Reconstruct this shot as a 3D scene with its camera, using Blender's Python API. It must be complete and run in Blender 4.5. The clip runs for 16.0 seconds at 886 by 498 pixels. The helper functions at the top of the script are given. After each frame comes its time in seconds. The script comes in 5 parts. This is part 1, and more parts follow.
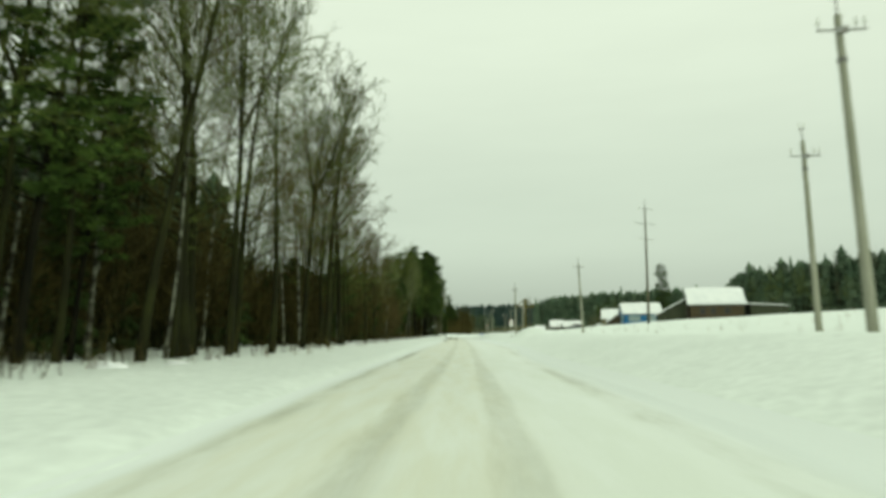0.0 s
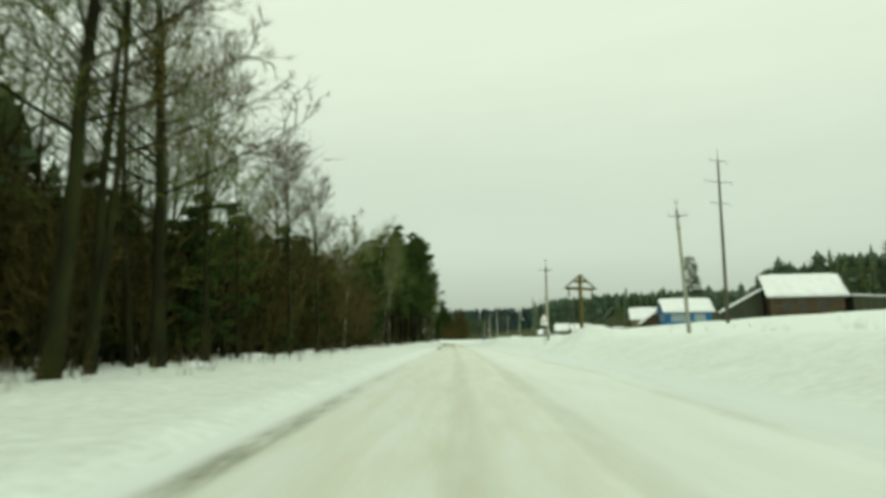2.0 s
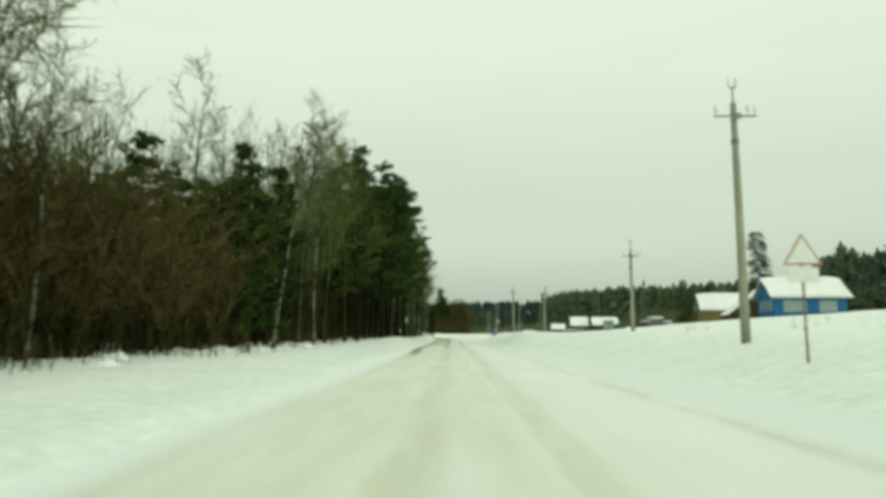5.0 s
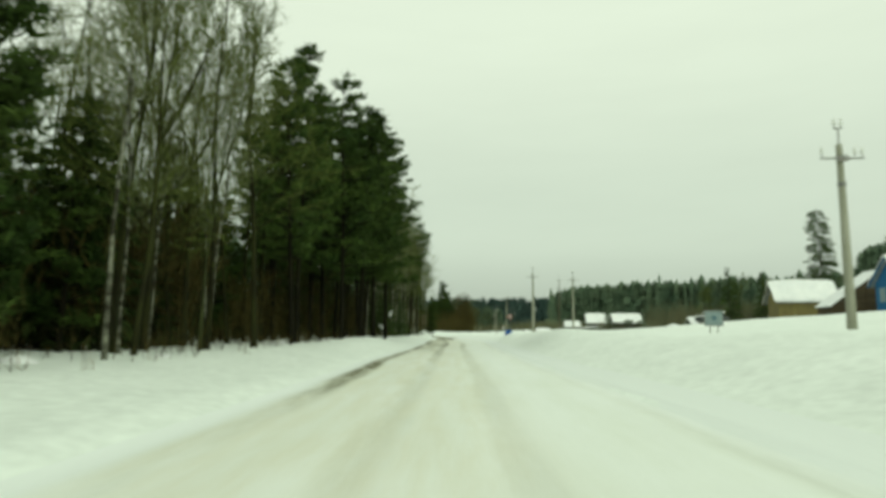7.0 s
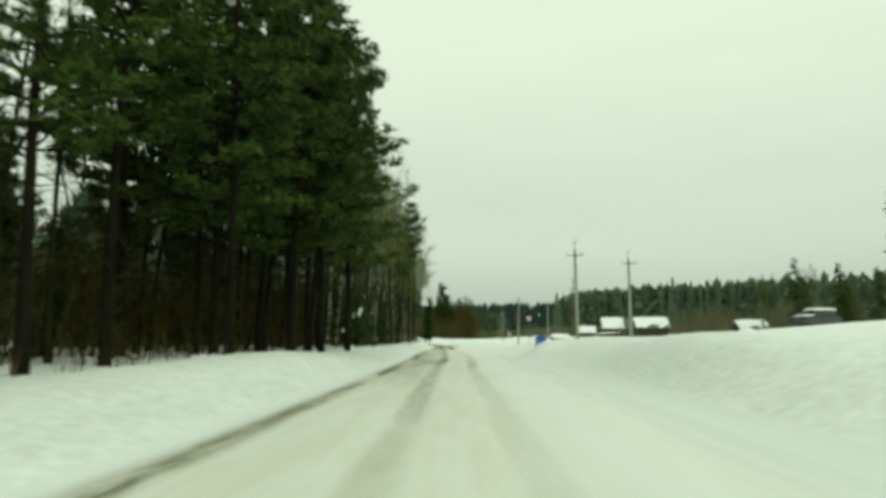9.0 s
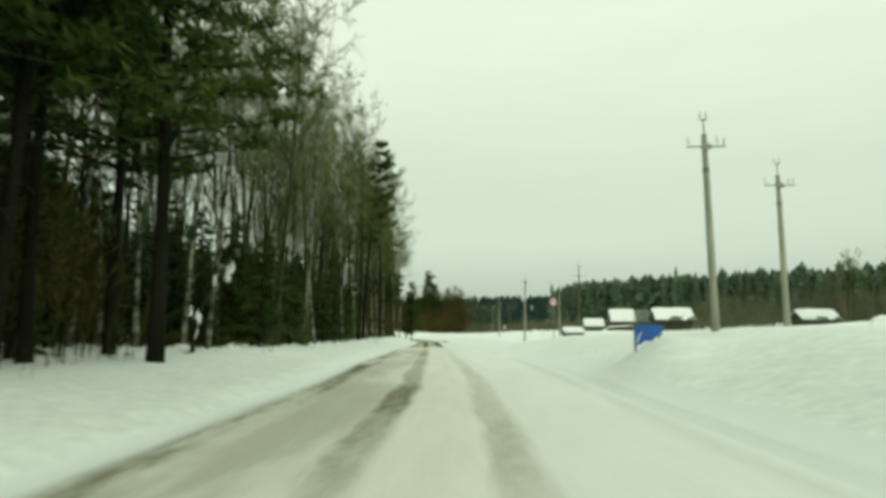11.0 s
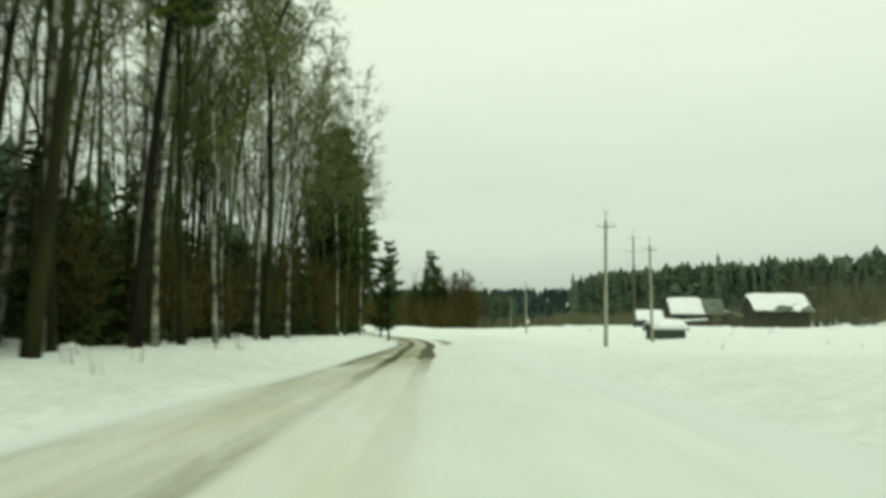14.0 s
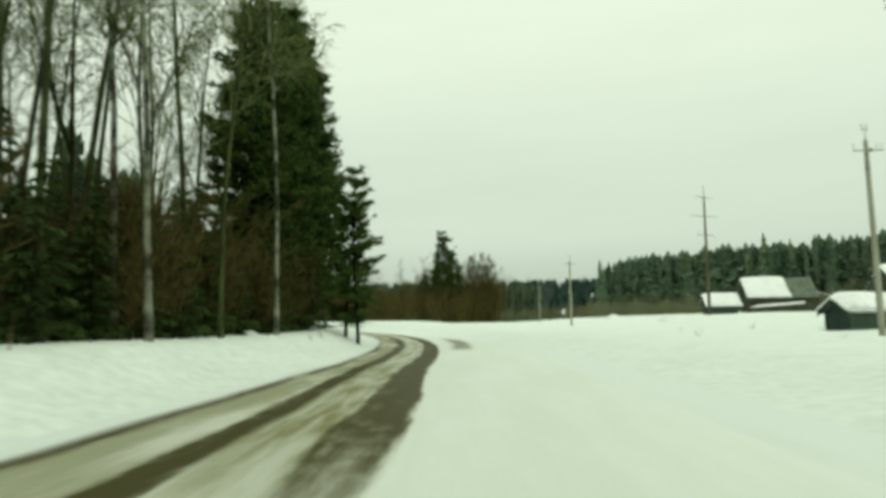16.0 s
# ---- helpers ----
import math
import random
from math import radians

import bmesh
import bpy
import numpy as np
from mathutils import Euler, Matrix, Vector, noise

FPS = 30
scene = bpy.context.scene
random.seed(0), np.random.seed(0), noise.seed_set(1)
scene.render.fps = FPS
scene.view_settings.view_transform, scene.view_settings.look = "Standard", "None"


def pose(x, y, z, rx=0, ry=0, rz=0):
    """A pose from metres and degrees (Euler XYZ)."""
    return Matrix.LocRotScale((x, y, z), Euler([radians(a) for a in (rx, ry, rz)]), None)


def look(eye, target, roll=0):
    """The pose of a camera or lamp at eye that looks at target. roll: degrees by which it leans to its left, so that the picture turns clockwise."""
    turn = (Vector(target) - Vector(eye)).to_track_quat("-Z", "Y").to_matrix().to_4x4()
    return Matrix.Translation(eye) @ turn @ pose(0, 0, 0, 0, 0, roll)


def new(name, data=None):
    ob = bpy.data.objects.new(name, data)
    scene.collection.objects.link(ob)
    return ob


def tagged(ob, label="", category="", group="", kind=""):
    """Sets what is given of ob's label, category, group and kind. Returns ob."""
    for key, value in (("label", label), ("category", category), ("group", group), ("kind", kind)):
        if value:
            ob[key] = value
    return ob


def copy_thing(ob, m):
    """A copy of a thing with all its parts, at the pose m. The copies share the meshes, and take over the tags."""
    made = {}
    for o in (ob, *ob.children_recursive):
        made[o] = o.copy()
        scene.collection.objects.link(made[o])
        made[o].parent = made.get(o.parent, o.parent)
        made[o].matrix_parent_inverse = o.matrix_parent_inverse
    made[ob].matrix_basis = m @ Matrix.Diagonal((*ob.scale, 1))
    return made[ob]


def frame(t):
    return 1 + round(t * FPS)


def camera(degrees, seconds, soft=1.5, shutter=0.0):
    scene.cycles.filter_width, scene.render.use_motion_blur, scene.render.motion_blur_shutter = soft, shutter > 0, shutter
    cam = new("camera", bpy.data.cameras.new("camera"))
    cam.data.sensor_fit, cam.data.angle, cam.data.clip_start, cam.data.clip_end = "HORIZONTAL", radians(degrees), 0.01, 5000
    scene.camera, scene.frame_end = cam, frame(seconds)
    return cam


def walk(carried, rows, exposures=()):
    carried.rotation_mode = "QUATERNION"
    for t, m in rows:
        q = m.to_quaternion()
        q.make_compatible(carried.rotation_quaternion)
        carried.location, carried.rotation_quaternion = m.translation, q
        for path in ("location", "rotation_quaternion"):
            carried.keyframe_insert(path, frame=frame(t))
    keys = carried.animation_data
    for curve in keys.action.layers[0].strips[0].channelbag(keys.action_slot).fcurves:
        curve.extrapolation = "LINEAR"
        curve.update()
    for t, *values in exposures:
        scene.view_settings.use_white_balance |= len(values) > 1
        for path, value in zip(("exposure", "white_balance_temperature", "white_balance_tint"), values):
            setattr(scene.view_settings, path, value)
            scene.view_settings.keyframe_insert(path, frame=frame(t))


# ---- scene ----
# ---- the camera: carried by a car along a straight winter road ----
cam = camera(69.0, 16.0, soft=3.8, shutter=0.3)
PATH = [
    (0, (1.564, -7.227, 1.205), (1.485, -5.246, 1.47), -0.2),
    (0.5, (1.289, 0.935, 1.251), (1.204, 2.916, 1.51), -0.1),
    (1, (0.939, 9.131, 1.247), (0.857, 11.111, 1.512), 0.2),
    (1.5, (0.568, 17.461, 1.2), (0.499, 19.441, 1.476), -0.3),
    (2, (0.276, 25.886, 1.148), (0.22, 27.865, 1.431), -0.6),
    (2.5, (0.222, 34.052, 1.157), (0.177, 36.032, 1.434), -0.3),
    (3, (0.277, 41.685, 1.235), (0.222, 43.666, 1.501), -0.1),
    (3.5, (0.306, 48.955, 1.326), (0.249, 50.936, 1.597), -0.3),
    (4, (0.273, 55.79, 1.295), (0.216, 57.772, 1.553), -0.2),
    (6.5, (0.49, 86.37, 1.33), (0.422, 88.35, 1.605), 0.9),
    (7, (0.545, 92.166, 1.415), (0.469, 94.148, 1.672), 0.4),
    (7.5, (0.405, 97.679, 1.428), (0.323, 99.656, 1.717), -0.2),
    (8, (0.285, 103.589, 1.469), (0.203, 105.566, 1.758), -0.0),
    (10.5, (-0.505, 134.811, 1.492), (-0.566, 136.793, 1.749), 0.4),
    (11, (-0.406, 141.314, 1.454), (-0.448, 143.297, 1.715), 0.2),
    (11.5, (-0.197, 148.218, 1.497), (-0.242, 150.201, 1.756), 0.4),
    (12, (-0.133, 155.499, 1.545), (-0.184, 157.48, 1.811), 0.6),
    (12.5, (-0.287, 163.034, 1.629), (-0.34, 165.019, 1.873), 0.5),
    (13, (-0.479, 170.566, 1.62), (-0.526, 172.549, 1.871), -0.5),
    (13.5, (-0.466, 177.908, 1.527), (-0.523, 179.891, 1.781), 0.6),
    (14, (-0.393, 185.396, 1.525), (-0.463, 187.379, 1.771), 0.5),
    (14.5, (-0.427, 192.8, 1.561), (-0.505, 194.785, 1.791), 0.7),
    (15, (-0.551, 200.005, 1.512), (-0.639, 201.991, 1.735), 0.1),
    (15.5, (-0.862, 206.43, 1.375), (-0.96, 208.414, 1.6), -0.3),
    (16, (-1.053, 212.932, 1.284), (-1.17, 214.915, 1.518), -0.8),
]
walk(cam, [(t, look(eye, target, roll)) for t, eye, target, roll in PATH],
     exposures=[(0.0, 0.0, 7350, -21), (8.2, 0.0, 7350, -21), (10.3, 0.07, 7350, -21), (16.0, 0.07, 7350, -21)])

# ---- world: an even overcast sky, with a broad weak sun behind the clouds ----
world = bpy.data.worlds.new("overcast_sky")
scene.world = world
world.use_nodes = True
wt = world.node_tree
wt.nodes.clear()


def wnode(kind, **values):
    n = wt.nodes.new(kind)
    for key, value in values.items():
        n.inputs[key].default_value = value
    return n


sky = wt.nodes.new("ShaderNodeTexSky")
sky.sky_type = "NISHITA"
sky.sun_disc = False
sky.sun_elevation, sky.sun_rotation = radians(24), radians(150)
coords = wt.nodes.new("ShaderNodeTexCoord")
split = wt.nodes.new("ShaderNodeSeparateXYZ")
wt.links.new(coords.outputs["Generated"], split.inputs[0])
ramp = wt.nodes.new("ShaderNodeValToRGB")
ramp.color_ramp.interpolation = "EASE"
ramp.color_ramp.elements[0].position, ramp.color_ramp.elements[0].color = 0.0, (0.49, 0.5, 0.53, 1)
ramp.color_ramp.elements[1].position, ramp.color_ramp.elements[1].color = 0.45, (0.893, 0.885, 0.918, 1)
mid = ramp.color_ramp.elements.new(0.16)
mid.color = (0.715, 0.725, 0.755, 1)
wt.links.new(split.outputs["Z"], ramp.inputs["Fac"])
stretch = wt.nodes.new("ShaderNodeMapping")
stretch.inputs["Scale"].default_value = (1.6, 1.6, 9.0)
wt.links.new(coords.outputs["Generated"], stretch.inputs["Vector"])
cloud = wnode("ShaderNodeTexNoise", Scale=1.5, Detail=5.0, Roughness=0.55)
wt.links.new(stretch.outputs[0], cloud.inputs["Vector"])
level = wnode("ShaderNodeMapRange")
for key, value in (("From Min", 0.25), ("From Max", 0.75), ("To Min", 0.965), ("To Max", 1.03)):
    level.inputs[key].default_value = value
wt.links.new(cloud.outputs["Fac"], level.inputs["Value"])
clouds = wt.nodes.new("ShaderNodeVectorMath")
clouds.operation = "SCALE"
wt.links.new(ramp.outputs["Color"], clouds.inputs[0])
wt.links.new(level.outputs[0], clouds.inputs["Scale"])
clear = wt.nodes.new("ShaderNodeBackground")
clear.inputs["Strength"].default_value = 0.05
wt.links.new(sky.outputs[0], clear.inputs["Color"])
cover = wt.nodes.new("ShaderNodeBackground")
cover.inputs["Strength"].default_value = 1.0
wt.links.new(clouds.outputs[0], cover.inputs["Color"])
both = wnode("ShaderNodeMixShader", Fac=0.95)
wt.links.new(clear.outputs[0], both.inputs[1])
wt.links.new(cover.outputs[0], both.inputs[2])
wout = wt.nodes.new("ShaderNodeOutputWorld")
wt.links.new(both.outputs[0], wout.inputs[0])

sun = new("sun", bpy.data.lights.new("sun", "SUN"))
sun.data.energy, sun.data.angle, sun.data.color = 0.8, radians(40), (1.0, 0.97, 0.92)
sun.matrix_world = look((60, -100, 60), (0, 20, 0))


# ---- materials ----
def material(name, base, rough=0.8, second=None, scale=6.0, stretch=(1, 1, 1), bump=0.3, bump_scale=30.0,
             spread=0.0, metal=0.0, contrast=(0.35, 0.65), fine=None, coat=0.0):
    """Base colour varied by two noises; the second colour shows in patches, the spread varies piece by piece."""
    m = bpy.data.materials.new(name)
    m.use_nodes = True
    t = m.node_tree
    bsdf = t.nodes["Principled BSDF"]
    bsdf.inputs["Roughness"].default_value, bsdf.inputs["Metallic"].default_value = rough, metal
    bsdf.inputs["Specular IOR Level"].default_value = 0.1 if rough > 0.72 else 0.4
    co = t.nodes.new("ShaderNodeTexCoord")
    mp = t.nodes.new("ShaderNodeMapping")
    mp.inputs["Scale"].default_value = stretch
    t.links.new(co.outputs["Object"], mp.inputs["Vector"])
    n1 = t.nodes.new("ShaderNodeTexNoise")
    n1.inputs["Scale"].default_value, n1.inputs["Detail"].default_value = scale, 5
    t.links.new(mp.outputs[0], n1.inputs["Vector"])
    r = t.nodes.new("ShaderNodeMapRange")
    r.inputs["From Min"].default_value, r.inputs["From Max"].default_value = contrast
    t.links.new(n1.outputs["Fac"], r.inputs["Value"])
    mix = t.nodes.new("ShaderNodeMix")
    mix.data_type = "RGBA"
    second = second or tuple(c * 0.7 for c in base)
    mix.inputs["A"].default_value, mix.inputs["B"].default_value = (*base, 1), (*second, 1)
    t.links.new(r.outputs[0], mix.inputs["Factor"])
    n2 = t.nodes.new("ShaderNodeTexNoise")
    n2.inputs["Scale"].default_value, n2.inputs["Detail"].default_value = bump_scale, 4
    t.links.new(mp.outputs[0], n2.inputs["Vector"])
    hsv = t.nodes.new("ShaderNodeHueSaturation")
    grain = t.nodes.new("ShaderNodeMapRange")
    grain.inputs["To Min"].default_value, grain.inputs["To Max"].default_value = 0.8, 1.2
    t.links.new(n2.outputs["Fac"], grain.inputs["Value"])
    if spread:
        info = t.nodes.new("ShaderNodeObjectInfo")
        island = t.nodes.new("ShaderNodeNewGeometry")
        add = t.nodes.new("ShaderNodeMath")
        add.operation = "ADD"
        t.links.new(info.outputs["Random"], add.inputs[0])
        t.links.new(island.outputs["Random Per Island"], add.inputs[1])
        rr = t.nodes.new("ShaderNodeMapRange")
        rr.inputs["From Max"].default_value = 2.0
        rr.inputs["To Min"].default_value, rr.inputs["To Max"].default_value = 1 - spread, 1 + spread
        t.links.new(add.outputs[0], rr.inputs["Value"])
        mul = t.nodes.new("ShaderNodeMath")
        mul.operation = "MULTIPLY"
        t.links.new(grain.outputs[0], mul.inputs[0])
        t.links.new(rr.outputs[0], mul.inputs[1])
        t.links.new(mul.outputs[0], hsv.inputs["Value"])
    else:
        t.links.new(grain.outputs[0], hsv.inputs["Value"])
    t.links.new(mix.outputs["Result"], hsv.inputs["Color"])
    t.links.new(hsv.outputs[0], bsdf.inputs["Base Color"])
    if bump:
        b = t.nodes.new("ShaderNodeBump")
        b.inputs["Strength"].default_value, b.inputs["Distance"].default_value = bump, 0.02
        t.links.new(n2.outputs["Fac"], b.inputs["Height"])
        t.links.new(b.outputs[0], bsdf.inputs["Normal"])
    return m


SNOW = material("snow", (0.86, 0.91, 0.87), 0.7, (0.81, 0.86, 0.82), 0.6, bump=0.25, bump_scale=4.0)
ROOF_SNOW = material("roof_snow", (0.88, 0.89, 0.9), 0.7, (0.8, 0.82, 0.84), 0.8, bump=0.4, bump_scale=4.0)
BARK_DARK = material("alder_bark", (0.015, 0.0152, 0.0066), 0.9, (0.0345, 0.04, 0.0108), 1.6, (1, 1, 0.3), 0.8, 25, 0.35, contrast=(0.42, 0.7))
BARK_ASPEN = material("aspen_bark", (0.0617, 0.0734, 0.0289), 0.9, (0.0209, 0.0235, 0.0102), 1.5, (1, 1, 0.5), 0.5, 20, 0.45, contrast=(0.4, 0.62))
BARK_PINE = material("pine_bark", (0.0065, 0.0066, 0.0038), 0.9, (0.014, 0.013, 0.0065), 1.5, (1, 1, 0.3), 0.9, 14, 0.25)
BARK_BIRCH = material("birch_bark", (0.24, 0.245, 0.19), 0.75, (0.035, 0.034, 0.024), 1.4, (1, 1, 1.3), 0.3, 18, 0.4, contrast=(0.38, 0.56))
TWIG = material("bare_twigs", (0.072, 0.088, 0.0221), 0.9, (0.125, 0.1518, 0.0442), 1.0, bump=0, spread=0.35)
UNDERGROWTH = material("thicket_twigs", (0.052, 0.0445, 0.0146), 0.9, (0.083, 0.069, 0.0235), 1.0, bump=0, spread=0.4)
TWIG_RED = material("reddish_twigs", (0.114, 0.085, 0.0336), 0.9, (0.0712, 0.06, 0.0248), 1.0, bump=0, spread=0.35)
TWIG_BIRCH = material("birch_twigs", (0.108, 0.125, 0.052), 0.9, (0.16, 0.18, 0.08), 1.0, bump=0, spread=0.3)
NEEDLE_PINE = material("pine_needles", (0.024, 0.0459, 0.0108), 0.75, (0.062, 0.093, 0.021), 0.5, bump=0, spread=0.4)
NEEDLE_SPRUCE = material("spruce_needles", (0.03, 0.0515, 0.0144), 0.75, (0.054, 0.0806, 0.0225), 0.7, bump=0, spread=0.4)
# distance haze is mixed into this needle colour: paler, cooler, low in contrast
HAZED_NEEDLE = material("hazed_conifers", (0.094, 0.142, 0.094), 0.85, (0.13, 0.172, 0.112), 0.1, bump=0, spread=0.4)
FAR_TWIG = material("far_bare_trees", (0.09, 0.098, 0.057), 0.9, (0.135, 0.13, 0.077), 0.1, bump=0, spread=0.35)
# the blue of distance haze is put into the ridge trees' colour
HAZED_RIDGE = material("hazed_ridge_conifers", (0.05, 0.085, 0.078), 0.85, (0.065, 0.1, 0.088), 0.05, bump=0, spread=0.2)
CONCRETE = material("pole_concrete", (0.33, 0.33, 0.27), 0.85, (0.24, 0.245, 0.19), 2.0, (1, 1, 0.25), 0.4, 30)
WOOD_GREY = material("weathered_wood", (0.12, 0.11, 0.075), 0.85, (0.07, 0.065, 0.045), 2.0, (1, 1, 0.15), 0.6, 25, 0.15)
STEEL = material("galvanised_steel", (0.22, 0.23, 0.23), 0.5, (0.12, 0.11, 0.1), 8.0, metal=0.6, bump=0.1)
GLAZED = material("insulator_glaze", (0.75, 0.76, 0.74), 0.2, (0.6, 0.6, 0.58), 8.0, bump=0)
CROSS_WOOD = material("tarred_cross_wood", (0.125, 0.105, 0.028), 0.75, (0.07, 0.058, 0.02), 2.5, (1, 1, 0.2), 0.6, 30, 0.12)
LOG_BROWN = material("old_brown_logs", (0.085, 0.066, 0.04), 0.85, (0.055, 0.044, 0.028), 1.5, (0.3, 0.3, 2.0), 0.6, 20, 0.25)
BOARD_BLUE = material("blue_painted_boards", (0.028, 0.12, 0.28), 0.75, (0.04, 0.15, 0.3), 2.0, (1, 1, 0.2), 0.3, 20, 0.15)
BOARD_TEAL = material("pale_blue_boards", (0.26, 0.38, 0.42), 0.65, (0.11, 0.2, 0.26), 2.0, (1, 1, 0.2), 0.3, 20, 0.15)
BOARD_OLIVE = material("ochre_boards", (0.2, 0.17, 0.07), 0.75, (0.14, 0.12, 0.055), 2.0, (1, 1, 0.2), 0.4, 20, 0.2)
BOARD_DARK = material("dark_boards", (0.04, 0.048, 0.03), 0.85, (0.06, 0.064, 0.042), 2.0, (1, 1, 0.2), 0.5, 20, 0.2)
BOARD_GREEN = material("grey_green_sheet", (0.05, 0.075, 0.055), 0.75, (0.035, 0.05, 0.04), 2.0, (1, 1, 0.2), 0.2, 20, 0.1)
SLATE = material("grey_roof_sheet", (0.28, 0.3, 0.3), 0.8, (0.2, 0.21, 0.21), 2.0, bump=0.3)
BARE_ROOF = material("dark_roof_sheet", (0.17, 0.2, 0.16), 0.8, (0.1, 0.12, 0.1), 1.2, bump=0.3)
EMBLEM = material("dull_blue_print", (0.05, 0.12, 0.17), 0.6, (0.12, 0.18, 0.2), 6.0, bump=0)
TRIM_WHITE = material("white_trim_paint", (0.72, 0.74, 0.74), 0.6, (0.6, 0.62, 0.62), 5.0, bump=0.1)
SIGN_BLUE = material("blue_sign_paint", (0.02, 0.1, 0.42), 0.45, (0.03, 0.12, 0.4), 4.0, bump=0.05)
SIGN_WHITE = material("white_sign_paint", (0.78, 0.79, 0.78), 0.45, (0.68, 0.69, 0.68), 6.0, bump=0.05)
SIGN_RED = material("red_sign_paint", (0.5, 0.045, 0.03), 0.45, (0.42, 0.06, 0.04), 6.0, bump=0.05)
PALE_RED = material("faded_red_paint", (0.42, 0.2, 0.16), 0.5, (0.5, 0.32, 0.27), 6.0, bump=0.05)
PANEL = material("grey_board_panel", (0.26, 0.33, 0.33), 0.5, (0.17, 0.23, 0.24), 5.0, bump=0.05)
# reflected sky painted as the pale colour of the blue house's panes
SKY_PANE = material("sky_pale_pane", (0.36, 0.42, 0.42), 0.12, (0.25, 0.3, 0.31), 3.0, bump=0)
SIGN_BLACK = material("black_sign_paint", (0.02, 0.02, 0.02), 0.5, (0.03, 0.03, 0.03), 6.0, bump=0.05)
CAR_PAINT = material("dull_car_paint", (0.05, 0.06, 0.06), 0.4, (0.07, 0.08, 0.08), 2.0, bump=0.05)
RUBBER = material("tyre_rubber", (0.02, 0.02, 0.02), 0.9, (0.03, 0.03, 0.03), 6.0, bump=0.2)
BRICK_CLAY = material("chimney_brick", (0.28, 0.12, 0.075), 0.85, (0.2, 0.09, 0.06), 6.0, bump=0.5)
GRASS_DRY = material("dry_grass", (0.24, 0.19, 0.1), 0.9, (0.16, 0.12, 0.07), 3.0, bump=0, spread=0.3)


def glass_material():
    m = bpy.data.materials.new("window_glass")
    m.use_nodes = True
    b = m.node_tree.nodes["Principled BSDF"]
    b.inputs["Base Color"].default_value = (0.03, 0.035, 0.04, 1)
    b.inputs["Roughness"].default_value = 0.06
    return m


GLASS = glass_material()


def road_material():
    """Packed snow, with wheel ruts worn through to dirty ice; U runs across the road and V along it, in metres."""
    m = bpy.data.materials.new("packed_snow_road")
    m.use_nodes = True
    t = m.node_tree
    bsdf = t.nodes["Principled BSDF"]

    def node(kind, **values):
        n = t.nodes.new(kind)
        for key, value in values.items():
            n.inputs[key].default_value = value
        return n

    def math_(op, a, b=None, c=None, clamp=False):
        n = t.nodes.new("ShaderNodeMath")
        n.operation, n.use_clamp = op, clamp
        for i, v in enumerate((a, b, c)):
            if v is None:
                continue
            if isinstance(v, (int, float)):
                n.inputs[i].default_value = v
            else:
                t.links.new(v, n.inputs[i])
        return n.outputs[0]

    def ramp_(value, a, b, lo=0.0, hi=1.0):
        n = t.nodes.new("ShaderNodeMapRange")
        n.interpolation_type = "SMOOTHSTEP"
        for key, v in (("From Min", a), ("From Max", b), ("To Min", lo), ("To Max", hi)):
            n.inputs[key].default_value = v
        t.links.new(value, n.inputs["Value"])
        return n.outputs[0]

    uv = node("ShaderNodeUVMap")
    sep = node("ShaderNodeSeparateXYZ")
    t.links.new(uv.outputs[0], sep.inputs[0])
    u0, v = sep.outputs["X"], sep.outputs["Y"]
    mp = node("ShaderNodeMapping")
    mp.inputs["Scale"].default_value = (1.0, 0.12, 1.0)
    t.links.new(uv.outputs[0], mp.inputs["Vector"])
    streak = node("ShaderNodeTexNoise", Scale=2.2, Detail=5.0, Roughness=0.6)
    t.links.new(mp.outputs[0], streak.inputs["Vector"])
    patch = node("ShaderNodeTexNoise", Scale=0.55, Detail=6.0, Roughness=0.65)
    slow = node("ShaderNodeMapping")
    slow.inputs["Scale"].default_value = (1.3, 0.22, 1.0)
    t.links.new(uv.outputs[0], slow.inputs["Vector"])
    t.links.new(slow.outputs[0], patch.inputs["Vector"])
    wander = math_("MULTIPLY_ADD", streak.outputs["Fac"], 0.5, -0.25)
    u = math_("ADD", u0, wander)

    def band(centre, half, soft):
        d = math_("ABSOLUTE", math_("SUBTRACT", u, centre))
        return ramp_(d, half, half + soft, 1.0, 0.0)

    def worn_by(name):
        n = node("ShaderNodeAttribute")
        n.attribute_name = name
        return n.outputs["Fac"]

    e = math_("ADD", worn_by("from_edge"), math_("MULTIPLY", wander, 0.6))

    def strip(value, centre, half, soft):
        d = math_("SUBTRACT", math_("ABSOLUTE", math_("SUBTRACT", value, centre)), half)
        return ramp_(d, 0.0, soft, 1.0, 0.0)

    break_up = ramp_(patch.outputs["Fac"], 0.3, 0.62)
    right = math_("MULTIPLY", strip(u, 0.95, worn_by("right_half"), 0.22), worn_by("right_wear"))
    left = math_("MULTIPLY", strip(u, -0.72, 0.13, 0.3), worn_by("left_wear"))
    between = math_("MULTIPLY", math_("MULTIPLY", strip(u, 0.05, 0.5, 0.4), worn_by("middle_wear")), ramp_(streak.outputs["Fac"], 0.36, 0.62, 0.6, 1.15))
    edge = math_("MULTIPLY", math_("MULTIPLY", strip(e, 0.18, worn_by("edge_half"), 0.45), worn_by("edge_wear")), ramp_(patch.outputs["Fac"], 0.36, 0.6, 0.5, 1.1))
    beside = math_("ADD", worn_by("from_side_rut"), math_("MULTIPLY", wander, 0.8))
    side = math_("MULTIPLY", strip(beside, 0.0, 0.12, 0.4), math_("MULTIPLY", worn_by("side_wear"), ramp_(patch.outputs["Fac"], 0.36, 0.62, 0.25, 1.1)))
    right = math_("MAXIMUM", right, side)
